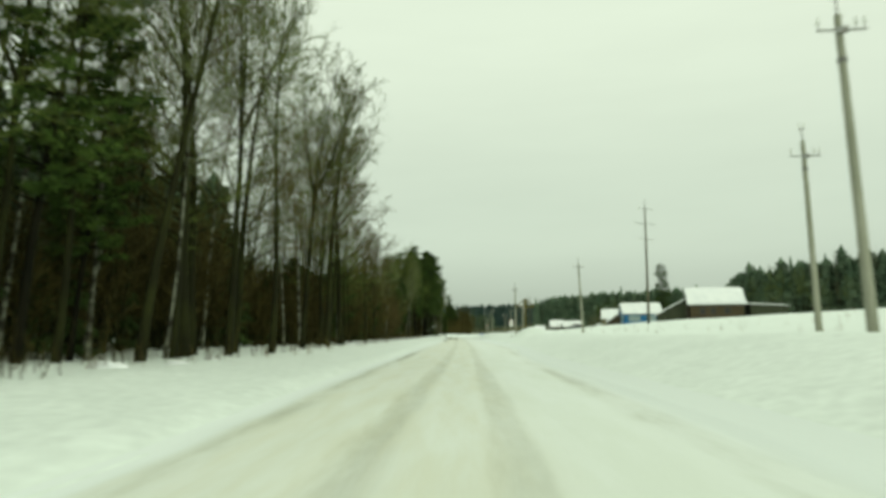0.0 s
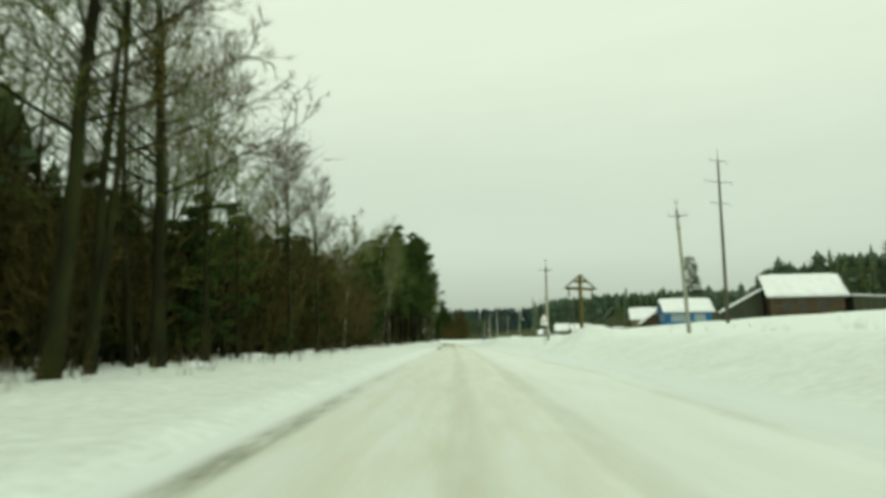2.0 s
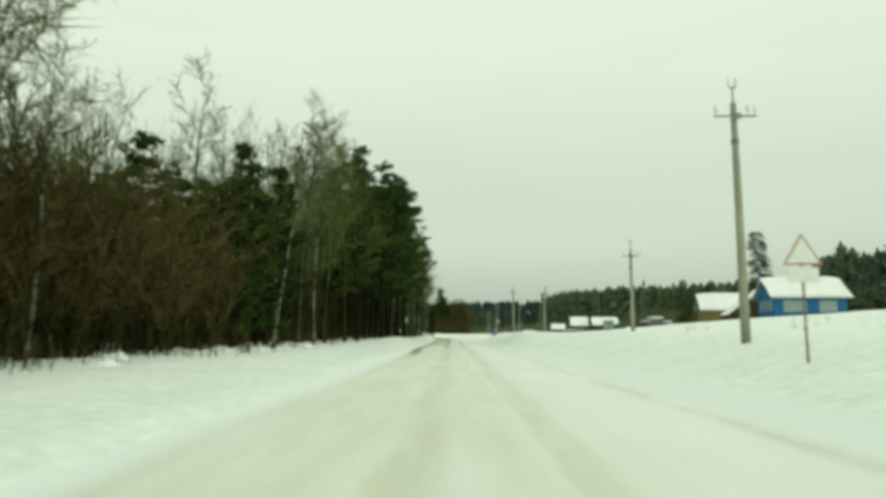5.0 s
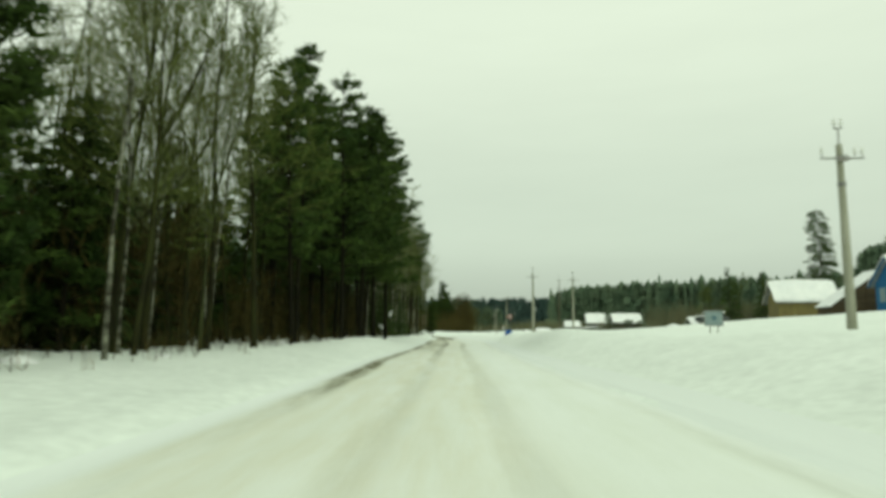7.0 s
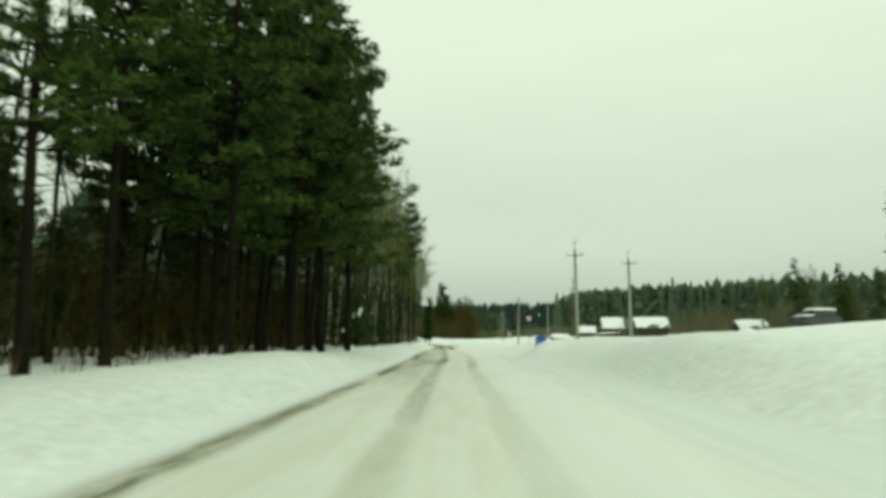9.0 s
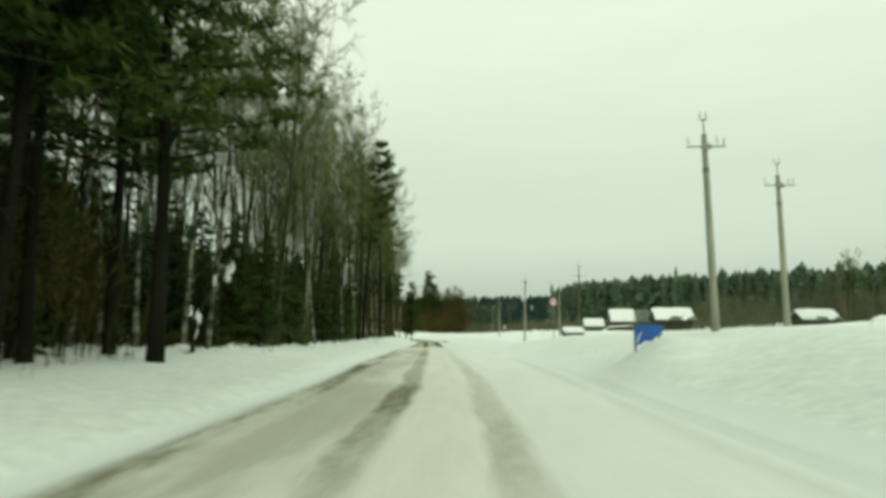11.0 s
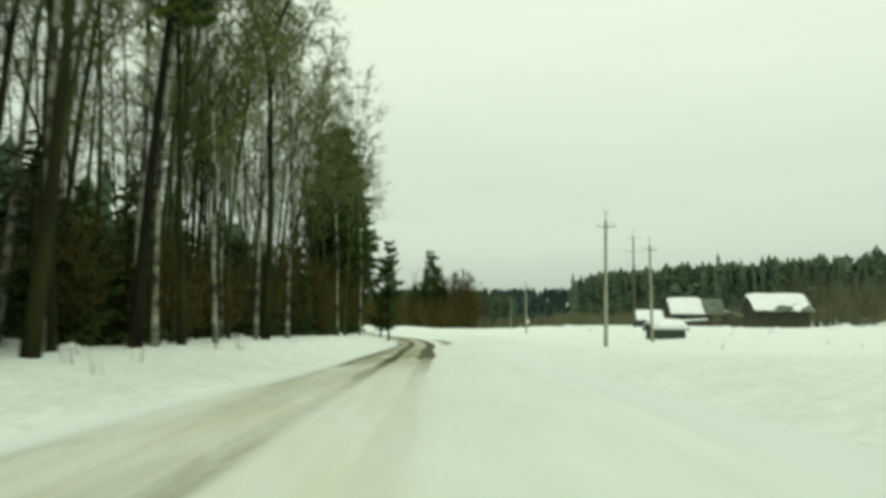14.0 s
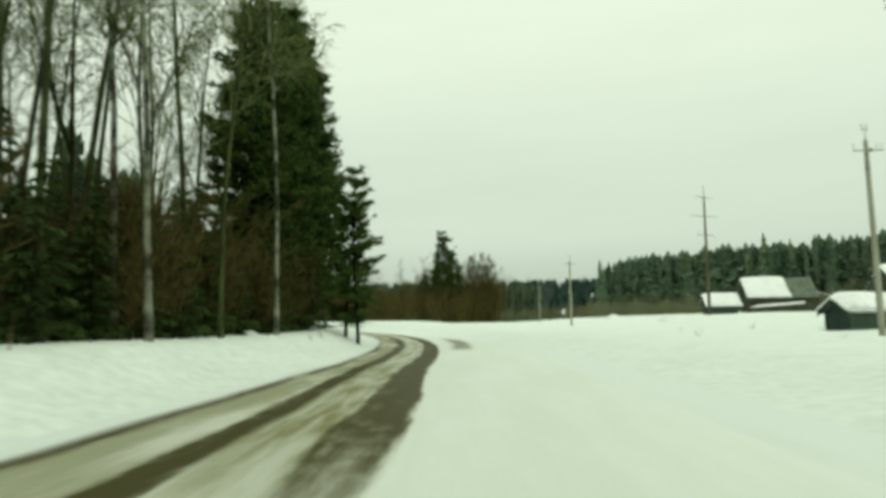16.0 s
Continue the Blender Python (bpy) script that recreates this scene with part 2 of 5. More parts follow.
    dirt = math_("MAXIMUM", math_("MAXIMUM", right, left), math_("MAXIMUM", edge, worn_by("side_track")))
    mottle = node("ShaderNodeTexNoise", Scale=3.2, Detail=6.0, Roughness=0.7)
    near = node("ShaderNodeMapping")
    near.inputs["Scale"].default_value = (1.0, 0.4, 1.0)
    t.links.new(uv.outputs[0], near.inputs["Vector"])
    t.links.new(near.outputs[0], mottle.inputs["Vector"])
    spots = ramp_(mottle.outputs["Fac"], 0.32, 0.62, 0.8, 1.12)
    dirt = math_("MULTIPLY", math_("MULTIPLY", dirt, spots), ramp_(break_up, 0.0, 1.0, 0.72, 1.12), clamp=True)
    slush = math_("MULTIPLY", math_("MULTIPLY", ramp_(e, -0.1, 0.5), ramp_(u, -1.1, -0.6, 1.0, 0.0)), math_("MULTIPLY", worn_by("slush_wear"), ramp_(break_up, 0.0, 1.0, 0.35, 1.1)), clamp=True)
    film = math_("MULTIPLY", band(-0.9, 1.3, 1.6), ramp_(streak.outputs["Fac"], 0.3, 0.7, 0.2, 0.75))

    def mixed(a, b, fac):
        n = node("ShaderNodeMix")
        n.data_type = "RGBA"
        for key, value in (("A", a), ("B", b)):
            if isinstance(value, tuple):
                n.inputs[key].default_value = value
            else:
                t.links.new(value, n.inputs[key])
        t.links.new(fac, n.inputs["Factor"])
        return n.outputs["Result"]

    clean = mixed((0.85, 0.885, 0.85, 1), (0.8, 0.835, 0.775, 1), ramp_(patch.outputs["Fac"], 0.35, 0.7))
    worn = mixed(clean, (0.745, 0.742, 0.62, 1), film)
    colour = mixed(mixed(worn, (0.25, 0.245, 0.125, 1), math_("MAXIMUM", math_("MAXIMUM", slush, between), dirt, clamp=True)), (0.062, 0.055, 0.016, 1), ramp_(dirt, 0.1, 1.15))
    verge = node("ShaderNodeAttribute")
    verge.attribute_name = "verge"
    shift = math_("ADD", verge.outputs["Fac"], math_("MULTIPLY_ADD", patch.outputs["Fac"], 0.8, -0.4), clamp=True)
    colour = mixed(colour, (0.85, 0.89, 0.875, 1), ramp_(shift, 0.25, 0.8))
    t.links.new(colour, bsdf.inputs["Base Color"])
    t.links.new(ramp_(dirt, 0.0, 0.8, 0.75, 0.55), bsdf.inputs["Roughness"])
    bsdf.inputs["Specular IOR Level"].default_value = 0.06
    b = node("ShaderNodeBump", Strength=0.5, Distance=0.03)
    t.links.new(streak.outputs["Fac"], b.inputs["Height"])
    t.links.new(b.outputs[0], bsdf.inputs["Normal"])
    return m


ROAD = road_material()


# ---- the lie of the land ----
def smooth(a, b, x):
    s = min(1.0, max(0.0, (x - a) / (b - a)))
    return s * s * (3 - 2 * s)


def table(pairs, x):
    return float(np.interp(x, [p[0] for p in pairs], [p[1] for p in pairs]))


def bend(y):
    """How far the road has swung to the left."""
    if y < 232:
        return 0.0
    if y < 345:
        return -((y - 232) ** 2) / 300
    return -42.56 - (y - 345) * 0.753


def road_z(y):
    return table([(-60, -0.08), (10, -0.06), (26, -0.12), (50, -0.02), (90, 0.08), (104, 0.15), (135, 0.18), (155, 0.25),
                  (165, 0.3), (178, 0.25), (195, 0.23), (206, 0.1), (214, 0.0), (235, 0.0), (262, 0.22), (290, 0.42), (320, 0.7), (400, 0.9)], y)


def road_left(y):
    return table([(-60, -1.6), (0, -1.7), (20, -2.4), (57, -2.9), (104, -3.0), (112, -3.25), (121, -3.6), (142, -3.7), (156, -3.8), (178, -4.7), (207, -5.4), (217, -5.9), (230, -6.1), (400, -6.3)], y) + bend(y)


def road_right(y):
    return table([(-60, 4.7), (30, 5.0), (50, 5.6), (70, 5.1), (98, 4.2), (120, 3.4), (145, 2.95), (170, 2.95), (200, 2.65), (235, 1.8), (260, 0.2), (285, -1.2), (400, -1.6)], y) + bend(y)


def side_rut(y):
    """Where wheels keep to the right-hand edge."""
    return table([(-60, 4.2), (30, 4.6), (50, 5.2), (70, 4.6), (98, 3.8), (145, 2.75), (165, 2.6), (218, 1.1), (235, 0.4)], y)


def rut_middle(y):
    return table([(-60, 1.2), (16, 1.1), (60, 0.8), (112, -0.05), (145, -0.8), (156, -0.78), (179, -1.6), (187, -1.9), (208, -2.9), (222, -3.5), (233, -4.1),
                  (250, -3.95), (265, -3.8), (400, -3.6)], y) + bend(y)


def lumps(x, y, size, seed=0.0):
    return noise.noise(Vector((x / size, y / size, seed)))


def ground_z(x, y):
    base = road_z(y)
    if x < road_left(y):
        d = road_left(y) - x
        h = 0.2 * smooth(0, 0.9, d) + table([(-60, 0.25), (100, 0.27), (150, 0.34), (190, 0.38), (203, 0.62), (214, 0.84), (236, 0.77), (250, 0.7), (400, 0.6)], y) * smooth(0.5, table([(195, 4.6), (220, 2.6)], y), d)
        h += (0.07 * lumps(x, y, 2.3, 3.1) + 0.012 * lumps(x, y, 0.7, 8.0)) * smooth(0.3, 3, d)
        h += 0.25 * lumps(x, y, 9.0, 5.5) * smooth(6, 14, d)
        h += 0.5 * math.exp(-((x + 6.3) ** 2 / 3.0 + (y - 136.0) ** 2 / 110.0)) * smooth(0.2, 2.2, d)
        h += 0.6 * smooth(0, 6, d) * smooth(285, 310, y) + 6.0 * smooth(60, 400, d)
    elif x > road_right(y):
        d = x - road_right(y)
        far = max(0.0, x - road_right(y) + bend(y))
        shoulder = table([(-60, 1.2), (60, 1.4), (120, 1.4), (160, 1.42), (190, 1.15), (215, 0.5), (260, 0.45), (400, 1.0)], y)
        rise = table([(-60, 2.4), (130, 2.4), (180, 2.0), (230, 1.2), (400, 1.2)], y)
        h = shoulder * smooth(-0.6, 5.8, d) + rise * smooth(8, 42, far) + 3.5 * smooth(40, 150, far) + 6.0 * smooth(150, 500, far)
        h += (0.045 * lumps(x, y, 2.6, 1.7) + 0.006 * lumps(x, y, 0.8, 6.0)) * smooth(0.2, 3, d)
        h += 0.2 * lumps(x, y, 11.0, 2.5) * smooth(5, 14, d)
        h += 1.15 * math.exp(-((x - 8.3) ** 2 + (y - 68.9) ** 2) / 4.2)
        h += 0.62 * math.exp(-((x - 5.0) ** 2 / 1.0 + (y - 158.6) ** 2 / 2.2)) + 0.26 * math.exp(-((x - 4.3) ** 2 / 0.9 + (y - 156.6) ** 2 / 1.8))
        h += 0.65 * math.exp(-((x - 6.0) ** 2 / 3.0 + (y - 134.0) ** 2 / 60.0)) * smooth(0.2, 2.2, d)
        h -= 0.28 * math.exp(-((x - 10.5) ** 2 / 10.0 + (y - 119.0) ** 2 / 36.0))
        h += 0.7 * smooth(1, 5, d) * smooth(285, 315, y) * (1 - smooth(10, 22, d))
    else:
        h = -0.06
    return base + h + 21.0 * smooth(560, 740, y)


class Geo:
    """Vertices and faces of one mesh."""

    def __init__(self):
        self.v, self.f = [], []

    def face(self, *points):
        n = len(self.v)
        self.v += [tuple(p) for p in points]
        self.f.append(tuple(range(n, n + len(points))))

    def tube(self, points, radii, sides=5, cap=True):
        n0 = len(self.v)
        ref = Vector((0.31, 0.9, 0.2))
        for i, p in enumerate(points):
            a = points[min(i + 1, len(points) - 1)] - points[max(i - 1, 0)]
            a = a.normalized() if a.length else Vector((0, 0, 1))
            s = a.cross(ref)
            s = s.normalized() if s.length > 1e-4 else Vector((1, 0, 0))
            w = a.cross(s)
            for k in range(sides):
                ang = 2 * math.pi * k / sides
                self.v.append(tuple(p + (s * math.cos(ang) + w * math.sin(ang)) * radii[i]))
        for i in range(len(points) - 1):
            for k in range(sides):
                a, b = n0 + i * sides + k, n0 + i * sides + (k + 1) % sides
                self.f.append((a, b, b + sides, a + sides))
        if cap:
            self.f.append(tuple(n0 + k for k in range(sides))[::-1])
            self.f.append(tuple(n0 + (len(points) - 1) * sides + k for k in range(sides)))

    def box(self, lo, hi, bevel=0.0):
        (x0, y0, z0), (x1, y1, z1) = lo, hi
        if not bevel:
            n = len(self.v)
            self.v += [(x, y, z) for z in (z0, z1) for x, y in ((x0, y0), (x1, y0), (x1, y1), (x0, y1))]
            for q in ((3, 2, 1, 0), (4, 5, 6, 7), (0, 1, 5, 4), (1, 2, 6, 5), (2, 3, 7, 6), (3, 0, 4, 7)):
                self.f.append(tuple(n + i for i in q))
            return
        b = bevel
        n = len(self.v)
        rings = [(z0, b), (z0 + b, 0), (z1 - b, 0), (z1, b)]
        for z, inset in rings:
            e = b if not inset else b * 1.6
            xa, xb, ya, yb = x0 + inset, x1 - inset, y0 + inset, y1 - inset
            self.v += [(xa + e, ya, z), (xb - e, ya, z), (xb, ya + e, z), (xb, yb - e, z),
                       (xb - e, yb, z), (xa + e, yb, z), (xa, yb - e, z), (xa, ya + e, z)]
        for r in range(3):
            for k in range(8):
                a, c = n + r * 8 + k, n + r * 8 + (k + 1) % 8
                self.f.append((a, c, c + 8, a + 8))
        self.f.append(tuple(n + k for k in range(8))[::-1])
        self.f.append(tuple(n + 24 + k for k in range(8)))

    def moved(self, m):
        self.v = [tuple(m @ Vector(p)) for p in self.v]
        return self

    def mesh(self, name, mat, soft=False):
        me = bpy.data.meshes.new(name)
        me.from_pydata(self.v, [], self.f)
        me.materials.append(mat)
        if soft:
            me.polygons.foreach_set("use_smooth", [True] * len(me.polygons))
        me.update()
        return me


def part(name, geo, mat, parent=None, label="", soft=False, m=None):
    ob = new(name, geo.mesh(name, mat, soft))
    if parent is not None:
        ob.parent = parent
    if m is not None:
        ob.matrix_basis = m
    if label:
        tagged(ob, label)
    return ob


def thing(name, m, label, category, group=""):
    ob = new(name)
    ob.empty_display_size = 0.3
    ob.matrix_basis = m
    return tagged(ob, label, category, group)


# ---- ground and road ----
def axis_steps(*runs):
    out = []
    for a, b, step in runs:
        n = max(1, round((b - a) / step))
        out += [a + (b - a) * i / n for i in range(n)]
    return out + [runs[-1][1]]


def build_ground():
    xs = axis_steps((-4000, -600, 600), (-600, -100, 50), (-100, -40, 6), (-40, -14, 1.6), (-14, -1, 0.35), (-1, 2, 0.75), (2, 12, 0.4),
                    (12, 30, 1.0), (30, 70, 2.0), (70, 160, 6), (160, 600, 40), (600, 4000, 600))
    ys = axis_steps((-2000, -200, 300), (-200, -30, 10), (-30, 340, 1.1), (340, 480, 4), (480, 1000, 20), (1000, 4500, 400))
    nx = len(xs)
    g = Geo()
    g.v = [(x, y, ground_z(x, y)) for y in ys for x in xs]
    g.f = [(j * nx + i, j * nx + i + 1, (j + 1) * nx + i + 1, (j + 1) * nx + i) for j in range(len(ys) - 1) for i in range(nx - 1)]
    ob = part("ground", g, SNOW, soft=True)
    tagged(ob, "deep snow over verges, fields and forest floor", "ground", kind="structure")


# how worn the road is along its length: metres along it, then strength or half width
LEFT_WEAR = [(-60, 0.2), (18, 0.2), (35, 0.1), (118, 0.12), (134, 0.3), (143, 0.34), (149, 0.5), (154, 0.62), (160, 0.56), (168, 0.4), (175, 0.28), (182, 0.5), (192, 0.32), (200, 0.22), (210, 0.55), (217, 1.0), (270, 1.0), (300, 0.8)]
RIGHT_WEAR = [(-60, 0.17), (18, 0.17), (35, 0.1), (125, 0.1), (142, 0.16), (148, 0.28), (160, 0.2), (175, 0.1), (198, 0.08), (207, 0.2), (213, 0.36), (217.5, 0.55), (221, 1.15), (270, 1.1), (300, 0.8)]
RIGHT_HALF = [(140, 0.14), (205, 0.15), (217, 0.24), (221.5, 0.36), (229, 0.32), (245, 0.24)]
MIDDLE_WEAR = [(205, 0.0), (213, 0.35), (217.5, 0.55), (221.5, 0.9), (235, 0.7), (270, 0.45), (300, 0.3)]
EDGE_WEAR = [(-60, 0.2), (20, 0.25), (31, 0.5), (37, 0.5), (44, 0.25), (52, 0.12), (92, 0.08), (102, 0.14), (107, 0.38), (111, 0.76), (117, 0.8), (126, 0.5), (140, 0.55), (150, 0.7), (160, 0.5), (167, 0.8), (172, 0.58), (178, 0.3), (183, 0.55), (188, 0.45), (196, 0.25), (206, 0.3), (214, 0.9), (270, 0.9)]
EDGE_HALF = [(-60, 0.1), (90, 0.12), (102, 0.34), (116, 0.3), (126, 0.16), (150, 0.25), (160, 0.3), (168, 0.46), (176, 0.35), (185, 0.3), (195, 0.15), (210, 0.05), (230, 0.04)]
SLUSH_WEAR = [(132, 0.0), (145, 0.45), (160, 0.4), (172, 0.3), (183, 0.4), (192, 0.26), (204, 0.26), (213, 0.5), (219, 0.7), (270, 0.8)]
SIDE_WEAR = [(-60, 0.3), (10, 0.3), (30, 0.2), (60, 0.2), (100, 0.16), (140, 0.2), (160, 0.22), (175, 0.08), (200, 0.0)]
ROAD_WEAR = {"side_wear": SIDE_WEAR, "left_wear": LEFT_WEAR, "right_wear": RIGHT_WEAR, "right_half": RIGHT_HALF, "middle_wear": MIDDLE_WEAR, "edge_wear": EDGE_WEAR, "edge_half": EDGE_HALF, "slush_wear": SLUSH_WEAR}


def build_road():
    across = 52
    ys = axis_steps((-60, 330, 0.8), (330, 420, 3))
    g = Geo()
    uv, verge = [], []
    wear = {name: [] for name in list(ROAD_WEAR) + ["from_edge", "from_side_rut", "side_track"]}
    for y in ys:
        l, r, mid = road_left(y) - 0.3, road_right(y) + 0.9, rut_middle(y)
        for i in range(across + 1):
            x = l + (r - l) * i / across
            u = x - mid
            z = road_z(y) - 0.02 * (math.exp(-((abs(u) - 0.8) / 0.2) ** 2)) + 0.012 * lumps(x, y, 0.9, 4.0) + 0.02 * lumps(x, y * 0.2, 0.6, 9.0)
            z = max(z, ground_z(x, y) + 0.012) if (x < road_left(y) or x > road_right(y)) else z + 0.03 * smooth(0.5, 0.0, x - road_left(y))
            g.v.append((x, y, z))
            uv.append((u, y))
            verge.append(max(smooth(0.9, 0.0, x - l), smooth(2.4, 0.0, r - x)))
            wear["from_edge"].append(x - road_left(y))
            wear["from_side_rut"].append(x - side_rut(y))
            for name, pairs in ROAD_WEAR.items():
                wear[name].append(table(pairs, y))
            s = min(1.0, max(0.0, (y - 244) / 20))
            wear["side_track"].append(0.55 * smooth(0.8, 0.2, abs(x - (-2.1 - 2.0 * s * s))) * smooth(243, 246, y) * smooth(266, 258, y))
    n = across + 1
    g.f = [(j * n + i, j * n + i + 1, (j + 1) * n + i + 1, (j + 1) * n + i) for j in range(len(ys) - 1) for i in range(across)]
    ob = part("road", g, ROAD, soft=True)
    for name, values in wear.items():
        ob.data.attributes.new(name, "FLOAT", "POINT").data.foreach_set("value", values)
    ob.data.attributes.new("verge", "FLOAT", "POINT").data.foreach_set("value", verge)
    layer = ob.data.uv_layers.new(name="UVMap")
    loops = np.empty(len(ob.data.loops), dtype=np.int32)
    ob.data.loops.foreach_get("vertex_index", loops)
    layer.data.foreach_set("uv", np.array(uv, dtype=np.float32)[loops].ravel())
    tagged(ob, "packed snow road with dirty wheel ruts", "road", kind="structure")


build_ground()
build_road()


# ---- trees ----
def turned(d, angle, spin):
    """The direction d, leant by angle (radians) towards the side spin."""
    side = d.cross(Vector((0, 0, 1)))
    side = side.normalized() if side.length > 0.05 else Vector((1, 0, 0))
    side.rotate(Matrix.Rotation(spin, 3, d))
    out = d.copy()
    out.rotate(Matrix.Rotation(angle, 3, side))
    return out.normalized()


def limb_points(rng, start, d, length, steps, wobble, lift):
    pts, p, d = [start.copy()], start.copy(), d.copy()
    for _ in range(steps):
        d = (d + Vector((rng.uniform(-1, 1), rng.uniform(-1, 1), rng.uniform(-1, 1) * 0.6)) * wobble + Vector((0, 0, lift))).normalized()
        p = p + d * (length / steps)
        pts.append(p.copy())
    return pts


def along(pts, s):
    k = min(len(pts) - 2, int(s * (len(pts) - 1)))
    f = s * (len(pts) - 1) - k
    return pts[k].lerp(pts[k + 1], f), (pts[k + 1] - pts[k]).normalized()


def sliver(geo, p, d, length, width, rng, curve=0.0):
    """One thin twig: a tapering sliver with a bend in it."""
    side = d.cross(Vector((rng.uniform(-1, 1), rng.uniform(-1, 1), rng.uniform(-1, 1))))
    if side.length < 1e-3:
        return
    side = side.normalized() * width * 0.5
    half = p + d * length * 0.55
    tip = p + d * length + Vector((0, 0, curve * length))
    n = len(geo.v)
    geo.v += [tuple(p - side), tuple(p + side), tuple(half + side * 0.6), tuple(half - side * 0.6), tuple(tip)]
    geo.f += [(n, n + 1, n + 2, n + 3), (n + 3, n + 2, n + 4)]


def thorn(geo, p, d, length, width, rng, curve=0.0):
    """The finest twig: one thin triangle."""
    side = d.cross(Vector((rng.uniform(-1, 1), rng.uniform(-1, 1), rng.uniform(-1, 1))))
    if side.length > 1e-3:
        side = side.normalized() * width * 0.5
        geo.face(p - side, p + side, p + d * length + Vector((0, 0, curve * length)))


def bare_tree(name, seed, height, radius, bark, twig, label, birch=False, fork=0.0, low=0.32, dense=1.0, subs=7, fine=3, forks=1, broad=1.0):
    """A leafless tree: trunk with limbs, and a crown of branches and twigs."""
    rng = random.Random(seed)
    root = thing(name, Matrix(), label, "tree", "trees of the roadside forest")
    wood, crown = Geo(), Geo()
    leaders = []
    lean = Vector((rng.uniform(-0.06, 0.06), rng.uniform(-0.06, 0.06), 1)).normalized()
    main = limb_points(rng, Vector((0, 0, -0.4)), lean, height + 0.4, 12, 0.045, 0.02)
    flare = [1.35, 1.05] + [1 - 0.9 * (i / 12) ** 1.1 for i in range(2, 13)]
    wood.tube(main, [radius * f for f in flare], 7)
    leaders.append((main, height, low, radius))
    if fork:
        p, d = along(main, fork)
        turn0 = rng.uniform(0, 6.28)
        for n in range(forks):
            side = limb_points(rng, p, turned(d, rng.uniform(0.28, 0.6) * broad, turn0 + 6.28 * (n + 0.5 * rng.random()) / forks), height * (1 - fork) * rng.uniform(0.8, 0.97), 8, 0.07, 0.08)
            wood.tube(side, [radius * 0.6 * (1 - 0.88 * i / 8) for i in range(9)], 6)
            leaders.append((side, height * (1 - fork), 0.15, radius * 0.6))
    for pts, span, start, rad in leaders:
        count = int((15 if birch else 10 if fork else 17) * dense * (span / height) ** (0.2 if fork else 0.7))
        for i in range(count):
            s = start + (0.97 - start) * (i + rng.random()) / count
            p, d = along(pts, s)
            length = span * broad * (rng.uniform(0.9, 1.05) if broad > 1 else 1.0) * (0.23 if birch else 0.32) * (1.15 - s * 0.8) * (rng.uniform(0.8, 1.1) if broad > 1 else rng.uniform(0.7, 1.25))
            wide = rng.uniform(0.8, 1.25) if s < 0.5 and not birch else rng.uniform(0.5, 0.95)
            b = limb_points(rng, p, turned(d, wide, rng.uniform(0, 6.28)), length, 5, 0.12, 0.08)
            r = max(0.018, rad * 0.33 * (1 - s * 0.7))
            wood.tube(b, [r * (1 - 0.85 * k / 5) for k in range(6)], 4, False)
            for j in range(subs):
                q, e = along(b, 0.2 + 0.78 * (j + rng.random()) / subs)
                sub = length * rng.uniform(0.28, 0.5) * (1.1 - 0.07 * j)
                c = limb_points(rng, q, turned(e, rng.uniform(0.5, 0.9), rng.uniform(0, 6.28)), sub, 2, 0.16, 0.02 if birch else 0.07)
                crown.tube(c, [0.026, 0.018, 0.008], 3, False)
                for k in range(4):
                    w, h = along(c, 0.15 + 0.83 * (k + rng.random()) / 4)
                    way = turned(h, rng.uniform(0.4, 0.9), rng.uniform(0, 6.28))
                    size = sub * rng.uniform(0.35, 0.6) * (1.0 if fine > 2 else 1.3)
                    sliver(crown, w, way, size, 0.032, rng, -0.35 if birch else 0.1)
                    for _ in range(fine):
                        thorn(crown, w + way * size * rng.uniform(0.2, 0.95), turned(way, rng.uniform(0.4, 1.0), rng.uniform(0, 6.28)),
                              size * rng.uniform(0.5, 0.85), 0.03, rng, -0.4 if birch else 0.1)
    part("trunk", wood, bark, root, soft=True)
    part("crown", crown, twig, root)
    return root


def needle_clump(geo, rng, p, size, count, up=0.35):
    """A tuft of needles: short broad blades round a twig's end."""
    for _ in range(count):
        d = Vector((rng.gauss(0, 1), rng.gauss(0, 1), rng.gauss(0, 0.5) + up))
        if d.length < 0.1:
            continue
        d.normalize()
        side = d.cross(Vector((rng.uniform(-1, 1), rng.uniform(-1, 1), rng.uniform(-1, 1))))
        if side.length < 0.05:
            continue
        side = side.normalized() * size * rng.uniform(0.07, 0.13)
        o = p + Vector((rng.uniform(-1, 1), rng.uniform(-1, 1), rng.uniform(-0.45, 0.45))) * size * 0.5
        geo.face(o - side, o + side, o + d * size * rng.uniform(0.45, 0.75))


